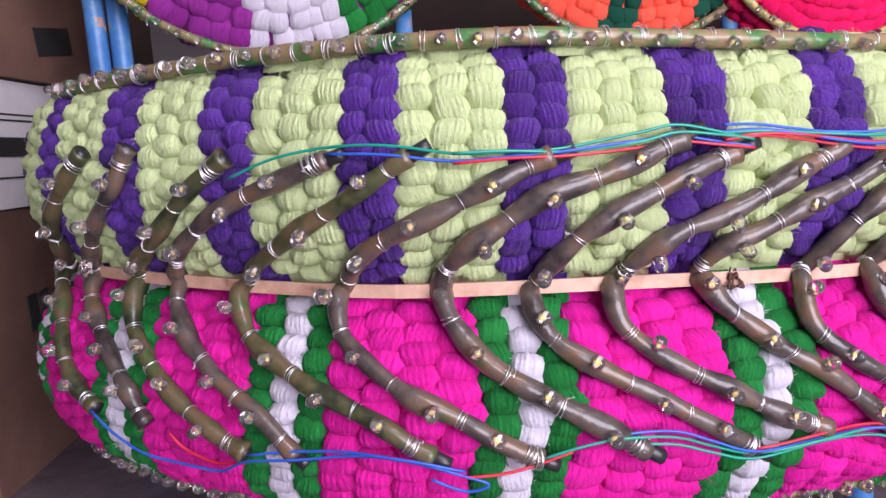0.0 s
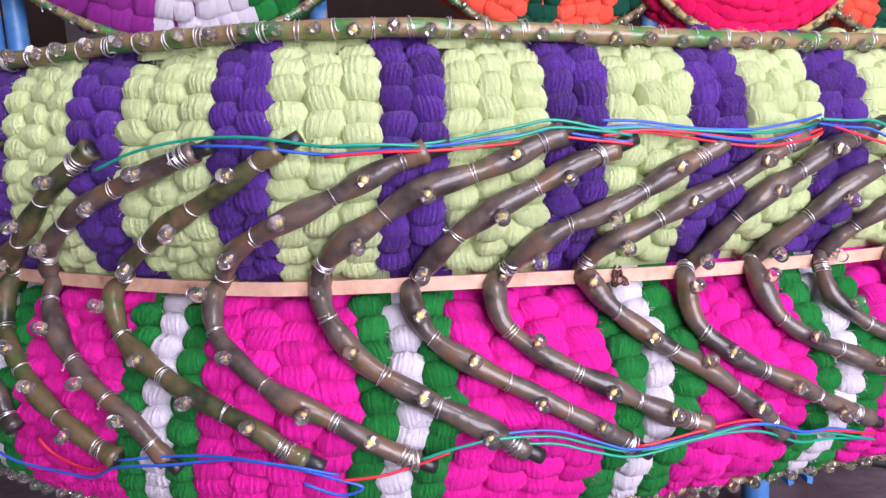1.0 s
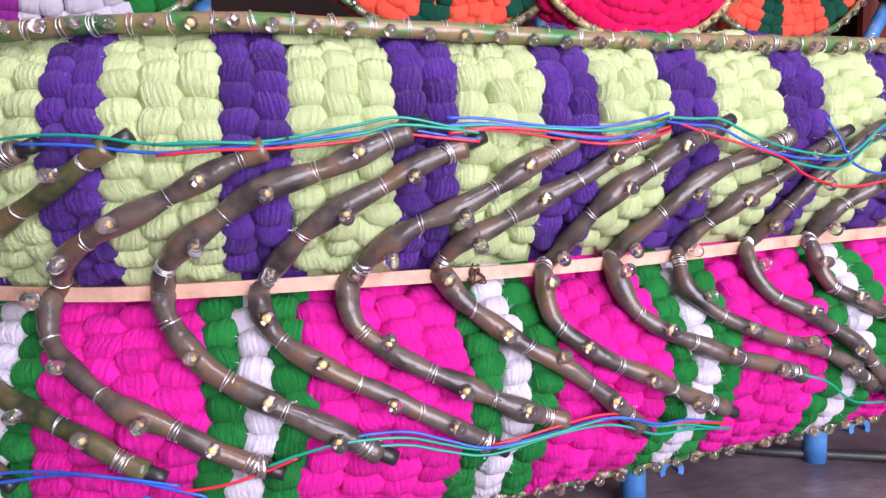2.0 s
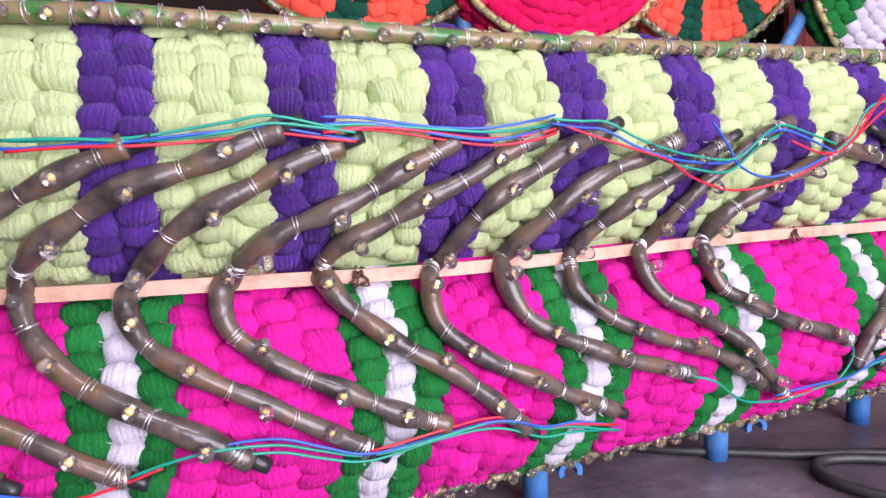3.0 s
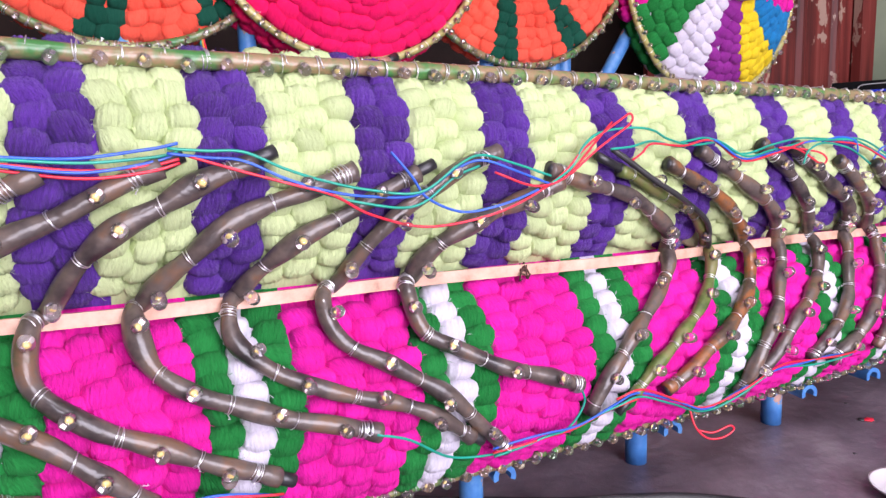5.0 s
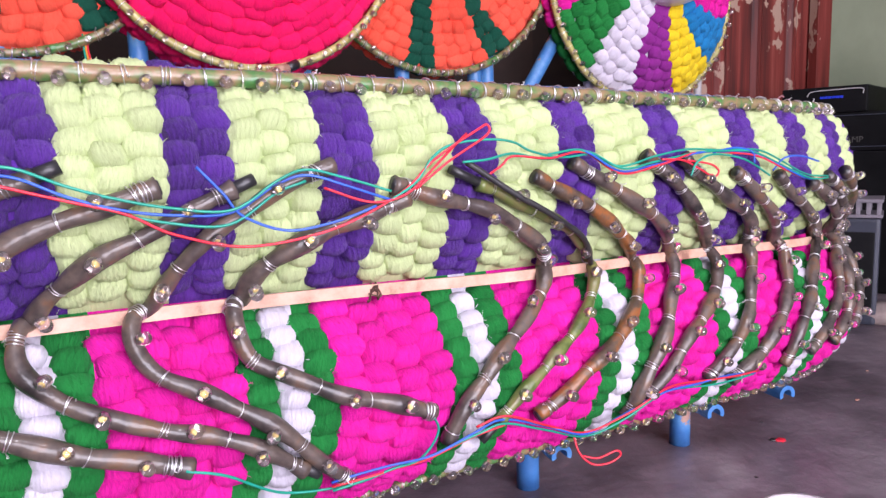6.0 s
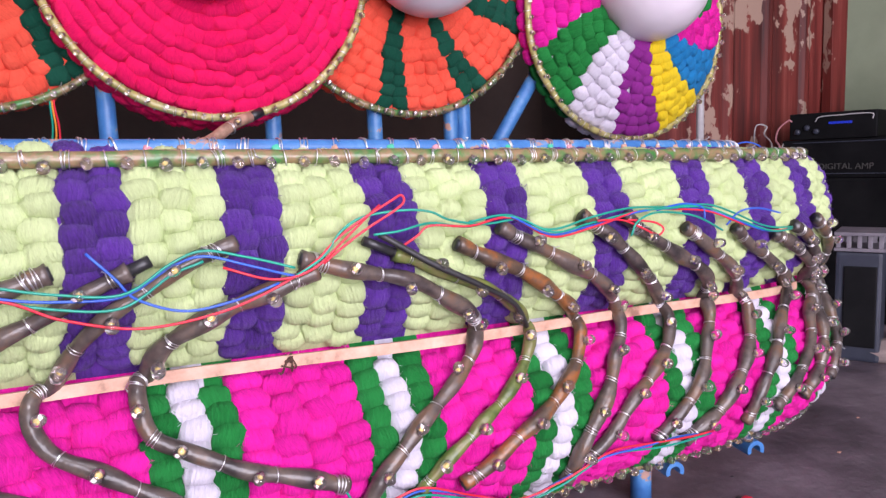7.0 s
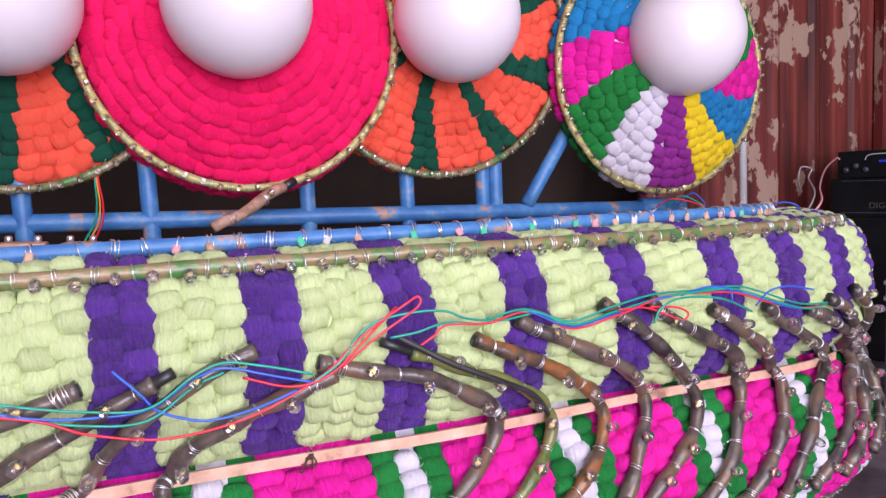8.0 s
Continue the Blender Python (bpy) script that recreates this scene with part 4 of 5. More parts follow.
for x in (-0.15, 0.22, 0.58, 0.918, 1.244, 1.584, 1.775):
    y = 1.012 + 0.165 * (x - 0.918)
    if x < 1.7:
        pipe(stand, (x, y, 0.0), (x, y, 0.22), 0.019, "leg")
    verts, faces = [], []
    for q in range(13):
        w = radians(-25 + 230 * q / 12)
        for rr in (0.018, 0.010):
            for yy in (-0.060, 0.0):
                verts.append((x + 0.033 + rr * math.cos(w), y + yy, 0.074 + rr * math.sin(w)))
    for q in range(12):
        b = q * 4
        faces += [(b, b + 4, b + 5, b + 1), (b + 2, b + 3, b + 7, b + 6), (b, b + 2, b + 6, b + 4), (b + 1, b + 5, b + 7, b + 3)]
    faces += [(0, 1, 3, 2), (48, 50, 51, 49)]
    piece("saddle_clamp", with_material(mesh_from("saddle_clamp", verts, faces, False), BLUE_PAINT), stand, label="half-round blue saddle clamp")
for k in range(70):
    a = -0.8 + k * 0.0435 + rng.uniform(-0.006, 0.006)
    place, x, down, n = hull(a, V_BACK, -0.004)
    place = place + np.array([0, 0, 0.016])
    tie(stand, place, x, 0.0135, 1 if rng.random() < 0.3 else 0)
    if rng.random() < 0.6:
        tag = box_mesh("tag", (0.011, 0.004, 0.015), rng.choice([CANE, WHITE_CARTON, WORN_WOOD, CANE, PINK_TAG, CANE, WORN_WOOD, PINK_TAG, GREEN_TAG]), 0.0018, 1)
        piece("tag", tag, stand, Matrix.Translation(Vector(place) + Vector((0, -0.0150, -0.003))) @ pose(0, 0, 0, rng.uniform(-35, 5), rng.uniform(-30, 30), rng.uniform(-20, 20)))


# ---- beside the float: cartons at one end, sound gear at the other ----
def carton(label, size, place, turn, mat, name="carton"):
    ob = thing(name, label, "carton", place=place)
    m = pose(place[0], place[1], place[2] + size[2] / 2, 0, 0, turn)
    body = piece("body", box_mesh("body", size, mat, 0.004), ob, m)
    return ob, m


brown_low, m_low = carton("large brown cardboard carton with dark printing", (0.42, 0.50, 0.505), (-1.02, 1.40, 0.0), 3, CARTON)
white_mid, m_mid = carton("white carton with black printed stripe", (0.40, 0.48, 0.240), (-1.00, 1.40, 0.507), 0, WHITE_CARTON)
brown_top, m_top = carton("worn brown cardboard carton", (0.46, 0.52, 0.34), (-1.01, 1.45, 0.750), -4, CARTON)
carton("tall white carton standing behind the blue posts", (0.25, 0.30, 0.95), (-0.60, 2.05, 0.0), 0, WHITE_CARTON)
piece("printed_stripe", box_mesh("printed_stripe", (0.004, 0.44, 0.036), INK, 0), white_mid, m_mid @ pose(0.201, 0, -0.005))
for dz in (0.045, 0.056, -0.062):
    piece("printed_line", box_mesh("printed_line", (0.003, 0.44, 0.003), INK, 0), white_mid, m_mid @ pose(0.201, 0, dz))
piece("printed_patch", box_mesh("printed_patch", (0.003, 0.12, 0.055), INK, 0), brown_top, m_top @ pose(0.2315, 0.07, -0.085, 8, 0, 0))
for k in range(4):
    piece("printed_mark", box_mesh("printed_mark", (0.003, 0.035, 0.07), INK, 0), brown_low, m_low @ pose(0.2115, -0.06 + 0.05 * k, 0.05, 12 * (k % 2), 0, 0))


def sound_rack():
    turn = pose(2.864, 2.268, 0, 0, 0, -60)          # front left foot of the stack; x runs along its front, y into it
    case = thing("equipment_case", "tall black equipment case under the amplifier", "case", place=turn @ Vector((0.2, 0.2, 0)))
    piece("body", box_mesh("body", (0.44, 0.40, 0.520), BLACK_CASE, 0.008), case, turn @ pose(0.19, 0.215, 0.260))
    amp = thing("amplifier", "black digital amplifier with lettered front", "amplifier", place=turn @ Vector((0.2, 0.2, 0.521)))
    piece("body", box_mesh("body", (0.44, 0.40, 0.140), BLACK_CASE, 0.006), amp, turn @ pose(0.19, 0.215, 0.591))
    for z in (0.536, 0.650):
        piece("panel_edge", box_mesh("panel_edge", (0.36, 0.004, 0.003), GREY_PLASTIC, 0.001), amp, turn @ pose(0.19, 0.013, z))
    piece("panel_edge", box_mesh("panel_edge", (0.003, 0.004, 0.114), GREY_PLASTIC, 0.001), amp, turn @ pose(0.37, 0.013, 0.593))
    curve = bpy.data.curves.new("lettering", "FONT")
    curve.body, curve.size, curve.extrude = "DIGITAL AMP", 0.030, 0.0006
    curve.materials.append(DIM_PRINT)
    text = new("lettering", curve)
    text.parent = amp
    text.matrix_parent_inverse = amp.matrix_basis.inverted()
    text.matrix_basis = turn @ pose(0.10, 0.0125, 0.552, 90, 0, 0)
    deck = thing("media_player", "slim black player with a lit blue display", "player", place=turn @ Vector((0.18, 0.2, 0.662)))
    piece("body", box_mesh("body", (0.29, 0.34, 0.095), BLACK_CASE, 0.006), deck, turn @ pose(0.145, 0.172, 0.7095))
    display = material("blue_display", 0.3, Base_Color=(0.01, 0.02, 0.12, 1), Emission_Color=(0.03, 0.06, 1.0, 1), Emission_Strength=0.35)[0]
    for k in range(6):
        piece("display_segment", box_mesh("display_segment", (0.011, 0.003, 0.008), display, 0), deck, turn @ pose(0.14 + 0.013 * k, 0.0005, 0.718))
    for k, x in enumerate((0.030, 0.062, 0.094)):
        piece("knob", lathe_mesh("knob", [(0.010, 0), (0.010, 0.008), (0.006, 0.011)], GREY_PLASTIC, 12), deck, turn @ pose(x, 0.001, 0.690 + 0.014 * (k % 2), 90, 0, 0))
    line = [turn @ Vector(p) for p in ((0.09, 0.0, 0.724), (0.105, -0.002, 0.741), (0.17, -0.002, 0.744), (0.268, -0.002, 0.744), (0.275, 0.0, 0.725))]
    piece("trim_line", tube_mesh("trim_line", glide(line), 0.0020, PALE_PRINT, 6), deck)
    low = pose(2.57, 1.72, 0, 0, 0, -50)
    speaker = thing("loudspeaker", "blue-grey plastic speaker standing on the floor", "loudspeaker", place=low @ Vector((0.1, 0.1, 0)))
    piece("cabinet", box_mesh("cabinet", (0.12, 0.16, 0.325), GREY_PLASTIC, 0.010), speaker, low @ pose(0.06, 0.08, 0.1635))
    piece("grille", box_mesh("grille", (0.085, 0.008, 0.24), BLACK_CASE, 0.004), speaker, low @ pose(0.065, -0.002, 0.165))
    tray = thing("slatted_tray", "pale slatted plastic tray on the grey speaker", "tray", place=low @ Vector((0.1, 0.1, 0.327)))
    for k in range(2):
        piece("slat", box_mesh("slat", (0.13, 0.17, 0.010), TRAY, 0.002), tray, low @ pose(0.06, 0.08, 0.333 + 0.046 * k))
    for k in range(5):
        for y in (0.005, 0.155):
            piece("block", box_mesh("block", (0.012, 0.012, 0.036), TRAY, 0.002), tray, low @ pose(0.006 + 0.027 * k, y, 0.356))
    big = pose(3.02, 1.78, 0, 0, 0, -45)
    tall = thing("tall_loudspeaker", "tall black loudspeaker with perforated front", "loudspeaker", place=big @ Vector((0.2, 0.2, 0)))
    piece("cabinet", box_mesh("cabinet", (0.42, 0.40, 0.84), BLACK_CASE, 0.010), tall, big @ pose(0.21, 0.20, 0.42))
    piece("grille", box_mesh("grille", (0.36, 0.010, 0.76), GREY_PLASTIC, 0.004), tall, big @ pose(0.21, -0.003, 0.42))
    sack = thing("rubble_sack", "pale dusty sack lying at the wall's foot", "sack", place=(2.75, 1.62, 0.0))
    bm = bmesh.new()
    bmesh.ops.create_icosphere(bm, subdivisions=3, radius=1.0)
    for v in bm.verts:
        k = 1 + 0.18 * noise.noise(v.co * 2.3)
        v.co = Vector((v.co.x * 0.20 * k, v.co.y * 0.08 * k, max(0.0, v.co.z * 0.045 * k + 0.02)))
    me = bpy.data.meshes.new("cloth")
    bm.to_mesh(me)
    bm.free()
    me.polygons.foreach_set("use_smooth", [True] * len(me.polygons))
    piece("cloth", with_material(me, SACK), sack, pose(2.78, 1.61, 0, 0, 0, -35))


sound_rack()


# ---- wiring ----
def wire(owner_name, label, nodes, mat, dv=0.0, out=0.012, phase=0.0, thick=0.0016, group="loose wires on the float"):
    """One insulated wire lying on the yarn. nodes: (a, v)."""
    line = [(a, v + dv + 0.0024 * math.sin(a * 21 + phase), out + 0.004 + 0.0030 * math.sin(a * 27 + phase * 2)) for a, v in glide(nodes, 7)]
    pts = [hull(*p)[0] for p in line]
    ob = new(owner_name, tube_mesh(owner_name, pts, thick, mat, 7))
    return tagged(ob, label, "wire", group)


UP_LEFT = [(-0.234, 0.228), (-0.178, 0.213), (-0.114, 0.206), (-0.049, 0.206), (0.016, 0.213), (0.072, 0.213), (0.127, 0.213), (0.201, 0.205), (0.239, 0.199), (0.285, 0.205), (0.322, 0.211)]
UP_MID = [(0.290, 0.206), (0.330, 0.205), (0.370, 0.209), (0.415, 0.215), (0.470, 0.219), (0.526, 0.213), (0.552, 0.207)]
UP_SAG = [(0.540, 0.210), (0.575, 0.212), (0.610, 0.214), (0.650, 0.230), (0.690, 0.243), (0.739, 0.253), (0.800, 0.255), (0.850, 0.228), (0.885, 0.218), (0.930, 0.228), (0.985, 0.245)]
RED_SAG = [(0.560, 0.214), (0.600, 0.224), (0.650, 0.237), (0.700, 0.252), (0.745, 0.275), (0.813, 0.290), (0.896, 0.277), (0.961, 0.258), (1.008, 0.238), (1.045, 0.212), (1.110, 0.178), (1.128, 0.170), (1.124, 0.183), (1.063, 0.215), (1.020, 0.240)]
UP_RIGHT = [(1.070, 0.192), (1.110, 0.188), (1.165, 0.200), (1.221, 0.206), (1.286, 0.200), (1.351, 0.224), (1.425, 0.213), (1.508, 0.200), (1.590, 0.201), (1.660, 0.205), (1.730, 0.222), (1.805, 0.240), (1.870, 0.243)]
wire("green_wire", "thin green insulated wire over the lime yarn", UP_LEFT, GREEN_WIRE, 0.004, phase=0.4)
wire("blue_wire", "thin blue insulated wire over the lime yarn", UP_LEFT[2:], BLUE_WIRE, 0.010, phase=1.7)
wire("red_wire", "thin red insulated wire over the lime yarn", UP_LEFT[4:], RED_WIRE, 0.014, phase=2.6)
wire("green_wire", "thin green insulated wire over the lime yarn", UP_LEFT[4:], GREEN_WIRE, 0.008, 0.015, 3.6)
for dv, mat, word, ph in ((-0.003, BLUE_WIRE, "blue", 0.2), (0.002, GREEN_WIRE, "green", 1.2), (0.007, RED_WIRE, "red", 2.1), (0.011, RED_WIRE, "red", 3.3), (0.005, BLUE_WIRE, "blue", 4.4)):
    wire(word + "_wire", "thin %s insulated wire in the upper bundle" % word, UP_MID, mat, dv, 0.013, ph)
wire("blue_wire", "thin blue insulated wire looping between tubes", UP_SAG, BLUE_WIRE, 0.003, 0.024, 0.9)
wire("green_wire", "thin green insulated wire looping between tubes", UP_SAG, GREEN_WIRE, -0.003, 0.026, 2.2)
wire("green_wire", "thin green insulated wire looping between tubes", UP_SAG[3:9], GREEN_WIRE, 0.009, 0.022, 3.2)
wire("blue_wire", "thin blue insulated wire sagging between tubes", [(0.770, 0.215), (0.795, 0.240), (0.815, 0.262), (0.860, 0.276), (0.910, 0.268), (0.965, 0.252)], BLUE_WIRE, 0.0, 0.024, 0.5)
wire("red_wire", "thin red insulated wire sagging into an upright loop", RED_SAG, RED_WIRE, 0.0, 0.024, 1.1)
wire("red_wire", "thin red insulated wire joining the upright loop", [(0.905, 0.232), (0.960, 0.246), (1.005, 0.240), (1.045, 0.216), (1.100, 0.178)], RED_WIRE, 0.002, 0.022, 0.2)
wire("green_wire", "thin green insulated wire beside the red loop", [(0.985, 0.248), (1.020, 0.232), (1.045, 0.208), (1.075, 0.194), (1.130, 0.188), (1.165, 0.190), (1.190, 0.199), (1.240, 0.205), (1.290, 0.203)], GREEN_WIRE, 0.0, 0.024, 0.8)
wire("green_wire", "thin green insulated wire in the upper bundle", UP_RIGHT[3:], GREEN_WIRE, -0.004, 0.020, 0.3)
wire("green_wire", "thin green insulated wire in the upper bundle", [(1.085, 0.213), (1.120, 0.209)] + UP_RIGHT[2:], GREEN_WIRE, 0.001, 0.023, 1.5)
wire("blue_wire", "thin blue insulated wire in the upper bundle", UP_RIGHT[4:], BLUE_WIRE, 0.003, 0.021, 2.3)
wire("red_wire", "thin red insulated wire in the upper bundle", [(1.120, 0.222), (1.145, 0.210)] + UP_RIGHT[2:], RED_WIRE, 0.004, 0.022, 3.1)
wire("red_wire", "thin red insulated wire curled in a small loop", [(1.430, 0.214), (1.480, 0.213), (1.520, 0.224), (1.548, 0.234), (1.560, 0.226), (1.540, 0.216), (1.490, 0.212)], RED_WIRE, 0.0, 0.024, 0.6)
wire("green_wire", "thin green insulated wire arching over tube ends", [(1.492, 0.232), (1.505, 0.215), (1.540, 0.206), (1.600, 0.212), (1.640, 0.220), (1.690, 0.238)], GREEN_WIRE, 0.0, 0.025, 1.9)
wire("blue_wire", "thin blue insulated wire arching over tube ends", [(1.550, 0.205), (1.610, 0.198), (1.645, 0.204), (1.648, 0.220)], BLUE_WIRE, 0.0, 0.024, 2.9)
wire("blue_wire", "thin blue insulated wire arching over tube ends", [(1.700, 0.232), (1.735, 0.213), (1.780, 0.208), (1.830, 0.216)], BLUE_WIRE, 0.0, 0.024, 0.9)
wire("black_wire", "black cable lying along the olive tube", [(1.095, 0.218), (1.160, 0.252), (1.235, 0.282), (1.300, 0.314), (1.338, 0.362)], BLACK_CABLE, -0.004, 0.021, 0.2, 0.0042)
LOW_LEFT = [(-0.484, 0.554), (-0.429, 0.582), (-0.382, 0.599), (-0.290, 0.600), (-0.234, 0.576), (-0.151, 0.567), (-0.095, 0.561), (-0.039, 0.562), (0.010, 0.572), (0.032, 0.580), (0.010, 0.588), (-0.025, 0.578)]
LOW_MID = [(0.007, 0.570), (0.053, 0.568), (0.090, 0.561), (0.118, 0.554), (0.155, 0.548), (0.192, 0.547), (0.229, 0.550), (0.266, 0.561), (0.313, 0.573), (0.387, 0.569), (0.461, 0.567), (0.517, 0.584), (0.563, 0.587), (0.628, 0.604)]
LOW_RIGHT = [(0.896, 0.612), (0.971, 0.608), (1.026, 0.606), (1.091, 0.588), (1.137, 0.580), (1.212, 0.606), (1.295, 0.640), (1.360, 0.625), (1.443, 0.595), (1.545, 0.599), (1.666, 0.606)]
wire("blue_wire", "thin blue insulated wire along the pink yarn", LOW_LEFT, BLUE_WIRE, 0.0, 0.014, 0.4, 0.0017)
wire("blue_wire", "thin blue insulated wire along the pink yarn", LOW_LEFT[4:9], BLUE_WIRE, -0.005, 0.014, 1.4)
wire("red_wire", "thin red insulated wire along the pink yarn", [(-0.350, 0.566), (-0.330, 0.582), (-0.290, 0.590), (-0.240, 0.580)], RED_WIRE, 0.0, 0.012, 0.4)
wire("red_wire", "thin red insulated wire along the pink yarn", LOW_MID[:4], RED_WIRE, 0.002, 0.014, 0.9)
wire("green_wire", "thin green insulated wire along the pink yarn", LOW_MID[2:], GREEN_WIRE, 0.0, 0.013, 1.9)
wire("green_wire", "thin green insulated wire along the pink yarn", LOW_MID[5:], GREEN_WIRE, 0.006, 0.012, 2.9)
wire("blue_wire", "thin blue insulated wire along the pink yarn", LOW_MID[4:], BLUE_WIRE, -0.003, 0.014, 0.1)
wire("red_wire", "thin red insulated wire along the pink yarn", LOW_MID[8:], RED_WIRE, -0.005, 0.013, 2.4)
wire("green_wire", "thin green insulated wire dropping from a tube end", [(0.735, 0.556), (0.776, 0.572), (0.841, 0.612), (0.915, 0.617), (0.971, 0.606), (1.012, 0.604), (1.036, 0.575), (1.025, 0.548)], GREEN_WIRE, 0.0, 0.012, 0.3)
wire("green_wire", "thin green insulated wire in the lower bundle", LOW_RIGHT, GREEN_WIRE, 0.002, 0.014, 1.3)
wire("blue_wire", "thin blue insulated wire in the lower bundle", LOW_RIGHT, BLUE_WIRE, -0.003, 0.014, 2.7)
wire("red_wire", "thin red insulated wire in the lower bundle", LOW_RIGHT[:5], RED_WIRE, 0.004, 0.012, 3.7)
wire("red_wire", "thin red insulated wire in the lower bundle", LOW_RIGHT[3:], RED_WIRE, -0.007, 0.016, 0.7)


def floor_cable(nodes, r):
    ob = new("floor_cable", tube_mesh("floor_cable", glide([(x, y, r + 0.002) for x, y in nodes], 10), r, BLACK_CABLE, 10))
    tagged(ob, "thick black power cable lying on the cement floor", "cable", "floor cables")


floor_cable([(0.70, 1.13), (0.838, 1.046), (0.95, 1.00), (1.048, 0.961), (1.15, 0.935), (1.251, 0.898), (1.36, 0.82), (1.44, 0.72), (1.49, 0.60)], 0.0085)
floor_cable([(1.44, 0.58), (1.38, 0.72), (1.28, 0.84), (1.15, 0.912), (1.065, 0.935), (1.025, 0.905), (1.035, 0.85), (1.09, 0.78), (1.20, 0.66)], 0.0085)


def floor_scrap(x, y, size, mat, label):
    bm = bmesh.new()
    bmesh.ops.create_icosphere(bm, subdivisions=1, radius=size)
    for v in bm.verts:
        v.co = Vector((v.co.x * rng.uniform(0.6, 1.5), v.co.y * rng.uniform(0.5, 1.1), (v.co.z + size) * 0.25))
    me = bpy.data.meshes.new("scrap")
    bm.to_mesh(me)
    bm.free()
    ob = new("scrap", with_material(me, mat))
    ob.location = (x, y, 0.0)
    tagged(ob, label, "scrap", "scraps on the floor")


floor_scrap(1.765, 1.059, 0.010, RED_WIRE, "small red plastic scrap on the floor")
floor_scrap(1.752, 1.066, 0.008, BLACK_CABLE, "small black scrap on the floor")
for k in range(9):
    floor_scrap(rng.uniform(1.45, 2.3), rng.uniform(0.75, 1.35), rng.uniform(0.003, 0.006), rng.choice([PALE_PRINT, BLACK_CABLE, CANE]), "tiny scrap of rubbish on the cement floor")


def hanging_loop():
    nodes = [(1.270, 0.955, 0.135), (1.275, 0.945, 0.105), (1.295, 0.940, 0.085), (1.322, 0.938, 0.083), (1.342, 0.938, 0.092), (1.335, 0.938, 0.101), (1.305, 0.940, 0.093), (1.282, 0.945, 0.098)]
    ob = new("red_wire", tube_mesh("red_wire", glide(nodes, 7), 0.0018, RED_WIRE, 7))
    tagged(ob, "red wire loop hanging below the lower rail", "wire", "loose wires on the float")


hanging_loop()


def cane_stub():
    a, b = Vector((0.93, disc_place(0.93, -0.03), 0.738)), Vector((0.795, disc_place(0.795, -0.03) - 0.08, 0.664))
    ob = thing("cane_stub", "short tan cane stub tied below the crimson disc", "cane", place=b)
    pts = [a.lerp(b, k / 8) + Vector((0, 0, 0.004 * math.sin(k))) for k in range(9)]
    piece("sleeve", tube_mesh("sleeve", pts, [0.011, 0.012, 0.011, 0.012, 0.0115, 0.011, 0.012, 0.011, 0.011], WORN_WOOD, 12), ob)
    piece("plug", tube_mesh("plug", [a, a + (a - b).normalized() * 0.03], 0.010, DARK_PLUG_HOLLOW, 10), ob, label="black end plug")
    for f in (0.3, 0.75):
        tie(ob, a.lerp(b, f), b - a, 0.0118, 1)
    led(ob, a.lerp(b, 0.2) + Vector((0.002, -0.010, 0.004)), (0.1, -1, 0.3))


cane_stub()


def dish():
    ob = new("dish", lathe_mesh("dish", [(0.03, 0.0), (0.045, 0.004), (0.062, 0.020), (0.066, 0.022), (0.064, 0.018), (0.044, 0.006), (0.01, 0.005)], WHITE_CARTON, 32))
    ob.location = (1.57, 0.80, 0.0)
    tagged(ob, "small white plastic dish on the cement floor", "dish")


dish()


TWINE = mottled("brown_twine", [(0.3, (0.055, 0.022, 0.016)), (0.7, (0.12, 0.055, 0.04))], 60.0, 0.9, grain=400.0, relief=0.5)


def twine_knot(a, seed):
    """A few turns of brown twine that bind the strip to the float."""
    r = random.Random(seed)
    base = hull(a, V_SEAM)
    ob = thing("twine_knot", "dark brown twine knot tied round the bamboo strip", "twine", "twine knots on the strip", place=base[0])
    for k in range(4):
        nodes = [(a + r.uniform(-0.008, 0.008), V_SEAM - 0.014 - 0.006 * r.random(), 0.010), (a + r.uniform(-0.006, 0.006), V_SEAM - 0.006, 0.021), (a + r.uniform(-0.006, 0.006), V_SEAM + 0.006, 0.021),
                 (a + r.uniform(-0.012, 0.012), V_SEAM + 0.018 + 0.012 * r.random(), 0.014), (a + r.uniform(-0.018, 0.018), V_SEAM + 0.022 + 0.010 * r.random(), 0.024)]
        piece("strand", tube_mesh("strand", [hull(*n)[0] for n in glide(nodes, 5)], 0.0011, TWINE, 6), ob)


for k, a in enumerate((0.328, 0.985)):
    twine_knot(a, 40 + k)


def wood_block(x, y, z, size, turn):
    ob = thing("wood_block", "small tan wooden block with bolts on the stand", "block", "wooden blocks on the stand", place=(x, y, z))
    m = pose(x, y, z + size[2] / 2, 0, 4, turn)
    piece("body", box_mesh("body", size, WORN_WOOD, 0.006), ob, m)
    for dx in (-0.3, 0.3):
        piece("bolt", lathe_mesh("bolt", [(0.005, 0), (0.005, 0.008), (0.003, 0.010)], TIE, 10), ob, m @ pose(dx * size[0], 0, size[2] / 2 - 0.001))


wood_block(0.585, 1.075, 0.655, (0.060, 0.045, 0.028), 12)
wood_block(0.655, 1.095, 0.655, (0.050, 0.040, 0.022), 5)


def hanging_wire(nodes, mat, word, r=0.0019):
    ob = new(word + "_wire", tube_mesh(word + "_wire", glide(nodes, 7), r, mat, 7))
    tagged(ob, "thin %s wire hanging behind the float" % word, "wire", "wires behind the float")


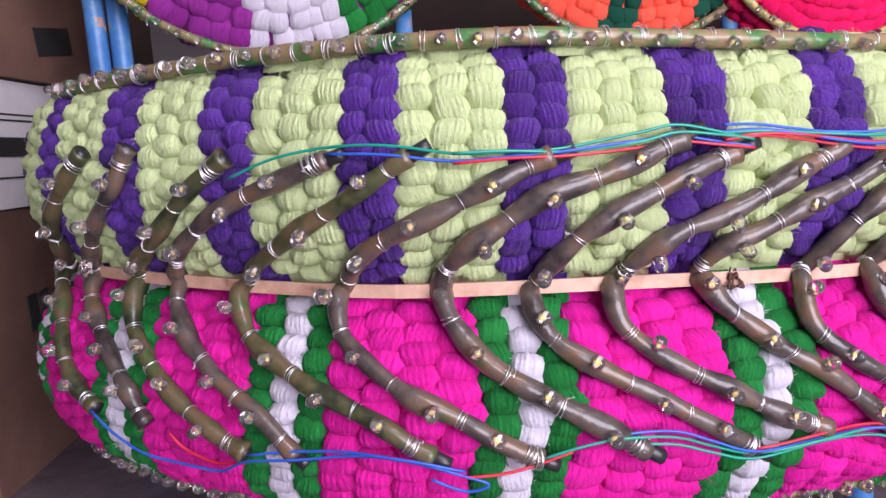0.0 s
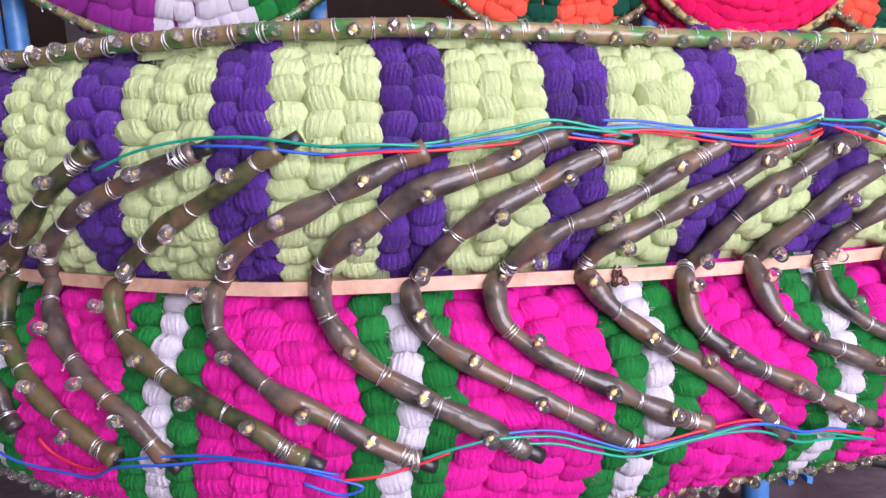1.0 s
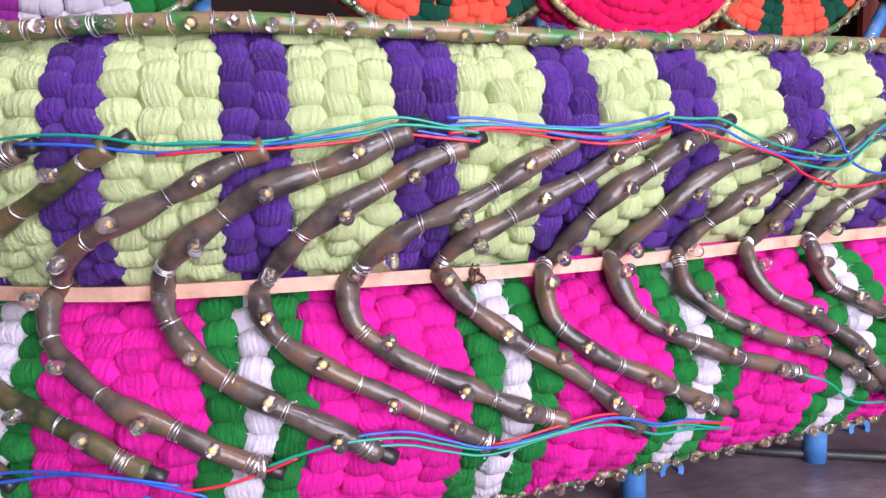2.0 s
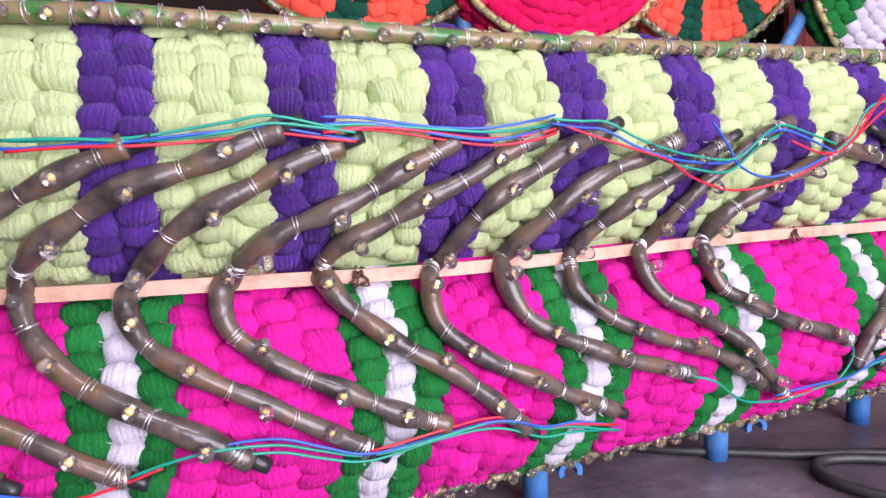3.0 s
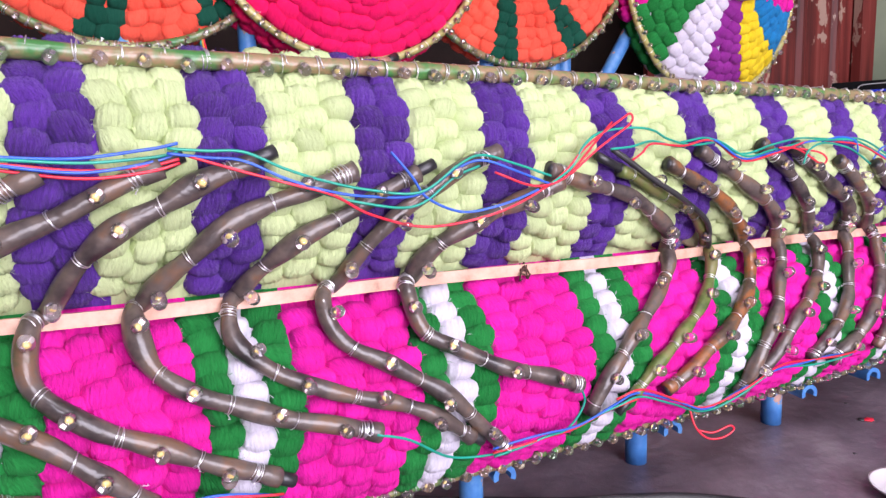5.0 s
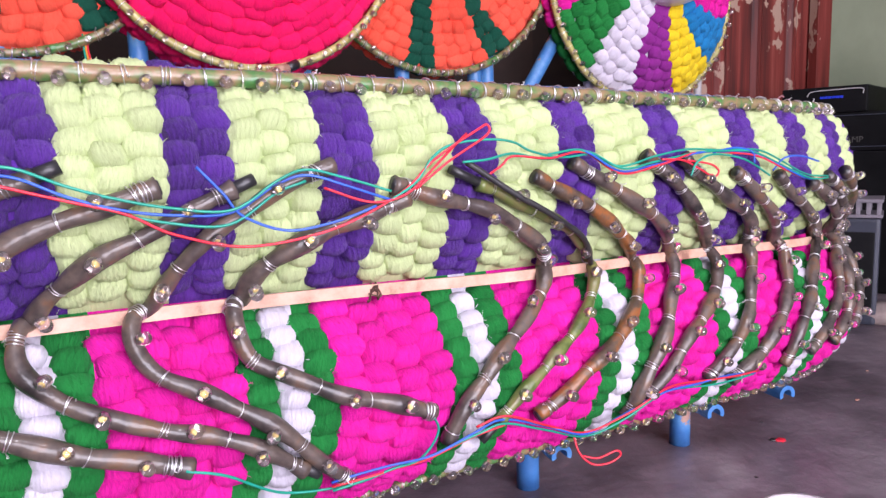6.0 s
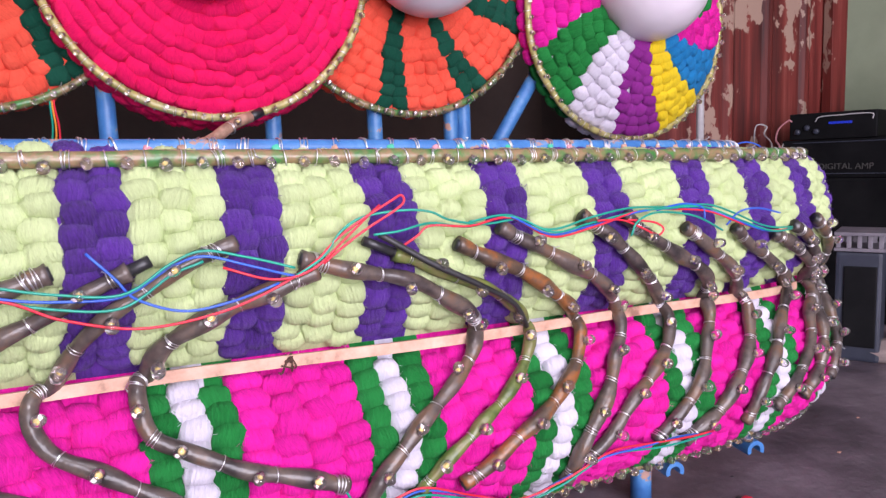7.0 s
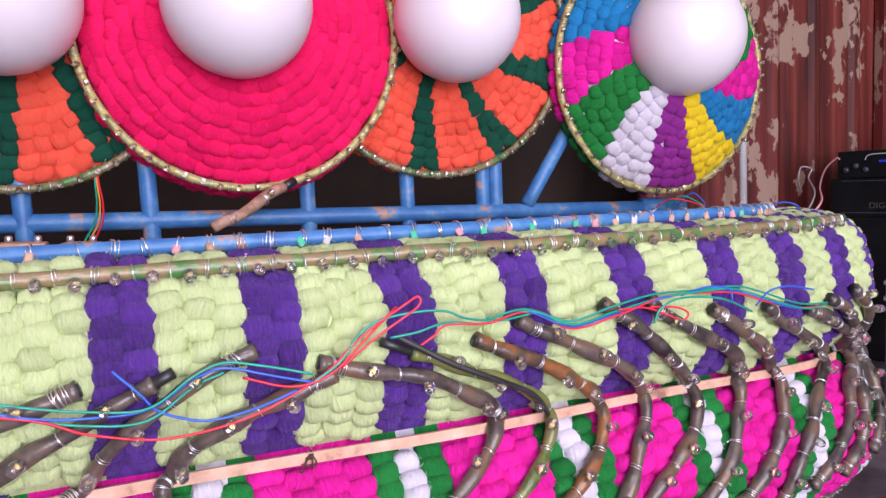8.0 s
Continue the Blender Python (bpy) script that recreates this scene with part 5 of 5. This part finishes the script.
ORANGE_WIRE = mottled("orange_wire", [(0.3, (0.60, 0.22, 0.02)), (0.7, (0.75, 0.32, 0.05))], 20.0, 0.4)
for k, (mat, word) in enumerate(((GREEN_WIRE, "green"), (ORANGE_WIRE, "orange"), (RED_WIRE, "red"))):
    dx = 0.007 * k
    hanging_wire([(0.560 + dx * 0.4, 1.53, 0.800), (0.562 + dx * 0.5, 1.52, 0.765), (0.570 + dx * 0.8, 1.49, 0.725), (0.574 + dx, 1.45, 0.69), (0.566 + dx * 1.2, 1.40, 0.655)], mat, word)
for k in range(3):
    hanging_wire([(1.86 + 0.03 * k, 1.70, 0.635), (1.89 + 0.03 * k, 1.68, 0.655 + 0.006 * k), (1.93 + 0.02 * k, 1.66, 0.648), (1.97, 1.65, 0.632)], (RED_WIRE, GREEN_WIRE, BLUE_WIRE)[k], ("red", "green", "blue")[k])
hanging_wire([(1.93, 1.36, 0.635), (1.95, 1.36, 0.645), (1.985, 1.365, 0.651), (2.02, 1.37, 0.643), (2.03, 1.37, 0.630)], BLUE_WIRE, "blue")


def pale_plank():
    ob = new("plank", box_mesh("plank", (0.22, 0.035, 0.018), WORN_WOOD, 0.005))
    ob.matrix_basis = pose(1.72, 1.46, 0.626, 0, 2, 10)
    tagged(ob, "short worn tan plank resting on the blue stand", "plank")


pale_plank()
piece("clamp", tube_mesh("clamp", [(1.86, disc_place(1.86, 0.06), 0.632), (1.96, disc_place(1.96, 0.06), 0.628)], 0.026, BLUE_PAINT, 14), stand, label="thick blue joint sleeve")
piece("cross_bearer", tube_mesh("cross_bearer", [(1.72, 1.30, 0.605), (1.74, 1.74, 0.605)], 0.012, BLUE_PAINT, 12), stand)
hanging_wire([(2.16, 1.53, 0.585), (2.225, 1.55, 0.632), (2.42, 1.80, 0.660), (2.68, 2.10, 0.701), (2.84, 2.245, 0.734), (2.868, 2.262, 0.730)], PINK_TAG, "pink", 0.0028)
hanging_wire([(2.16, 1.54, 0.585), (2.325, 1.70, 0.642), (2.50, 1.95, 0.680), (2.549, 2.00, 0.706), (2.535, 2.03, 0.712), (2.541, 2.05, 0.672), (2.60, 2.12, 0.640)], PALE_PRINT, "grey", 0.0022)
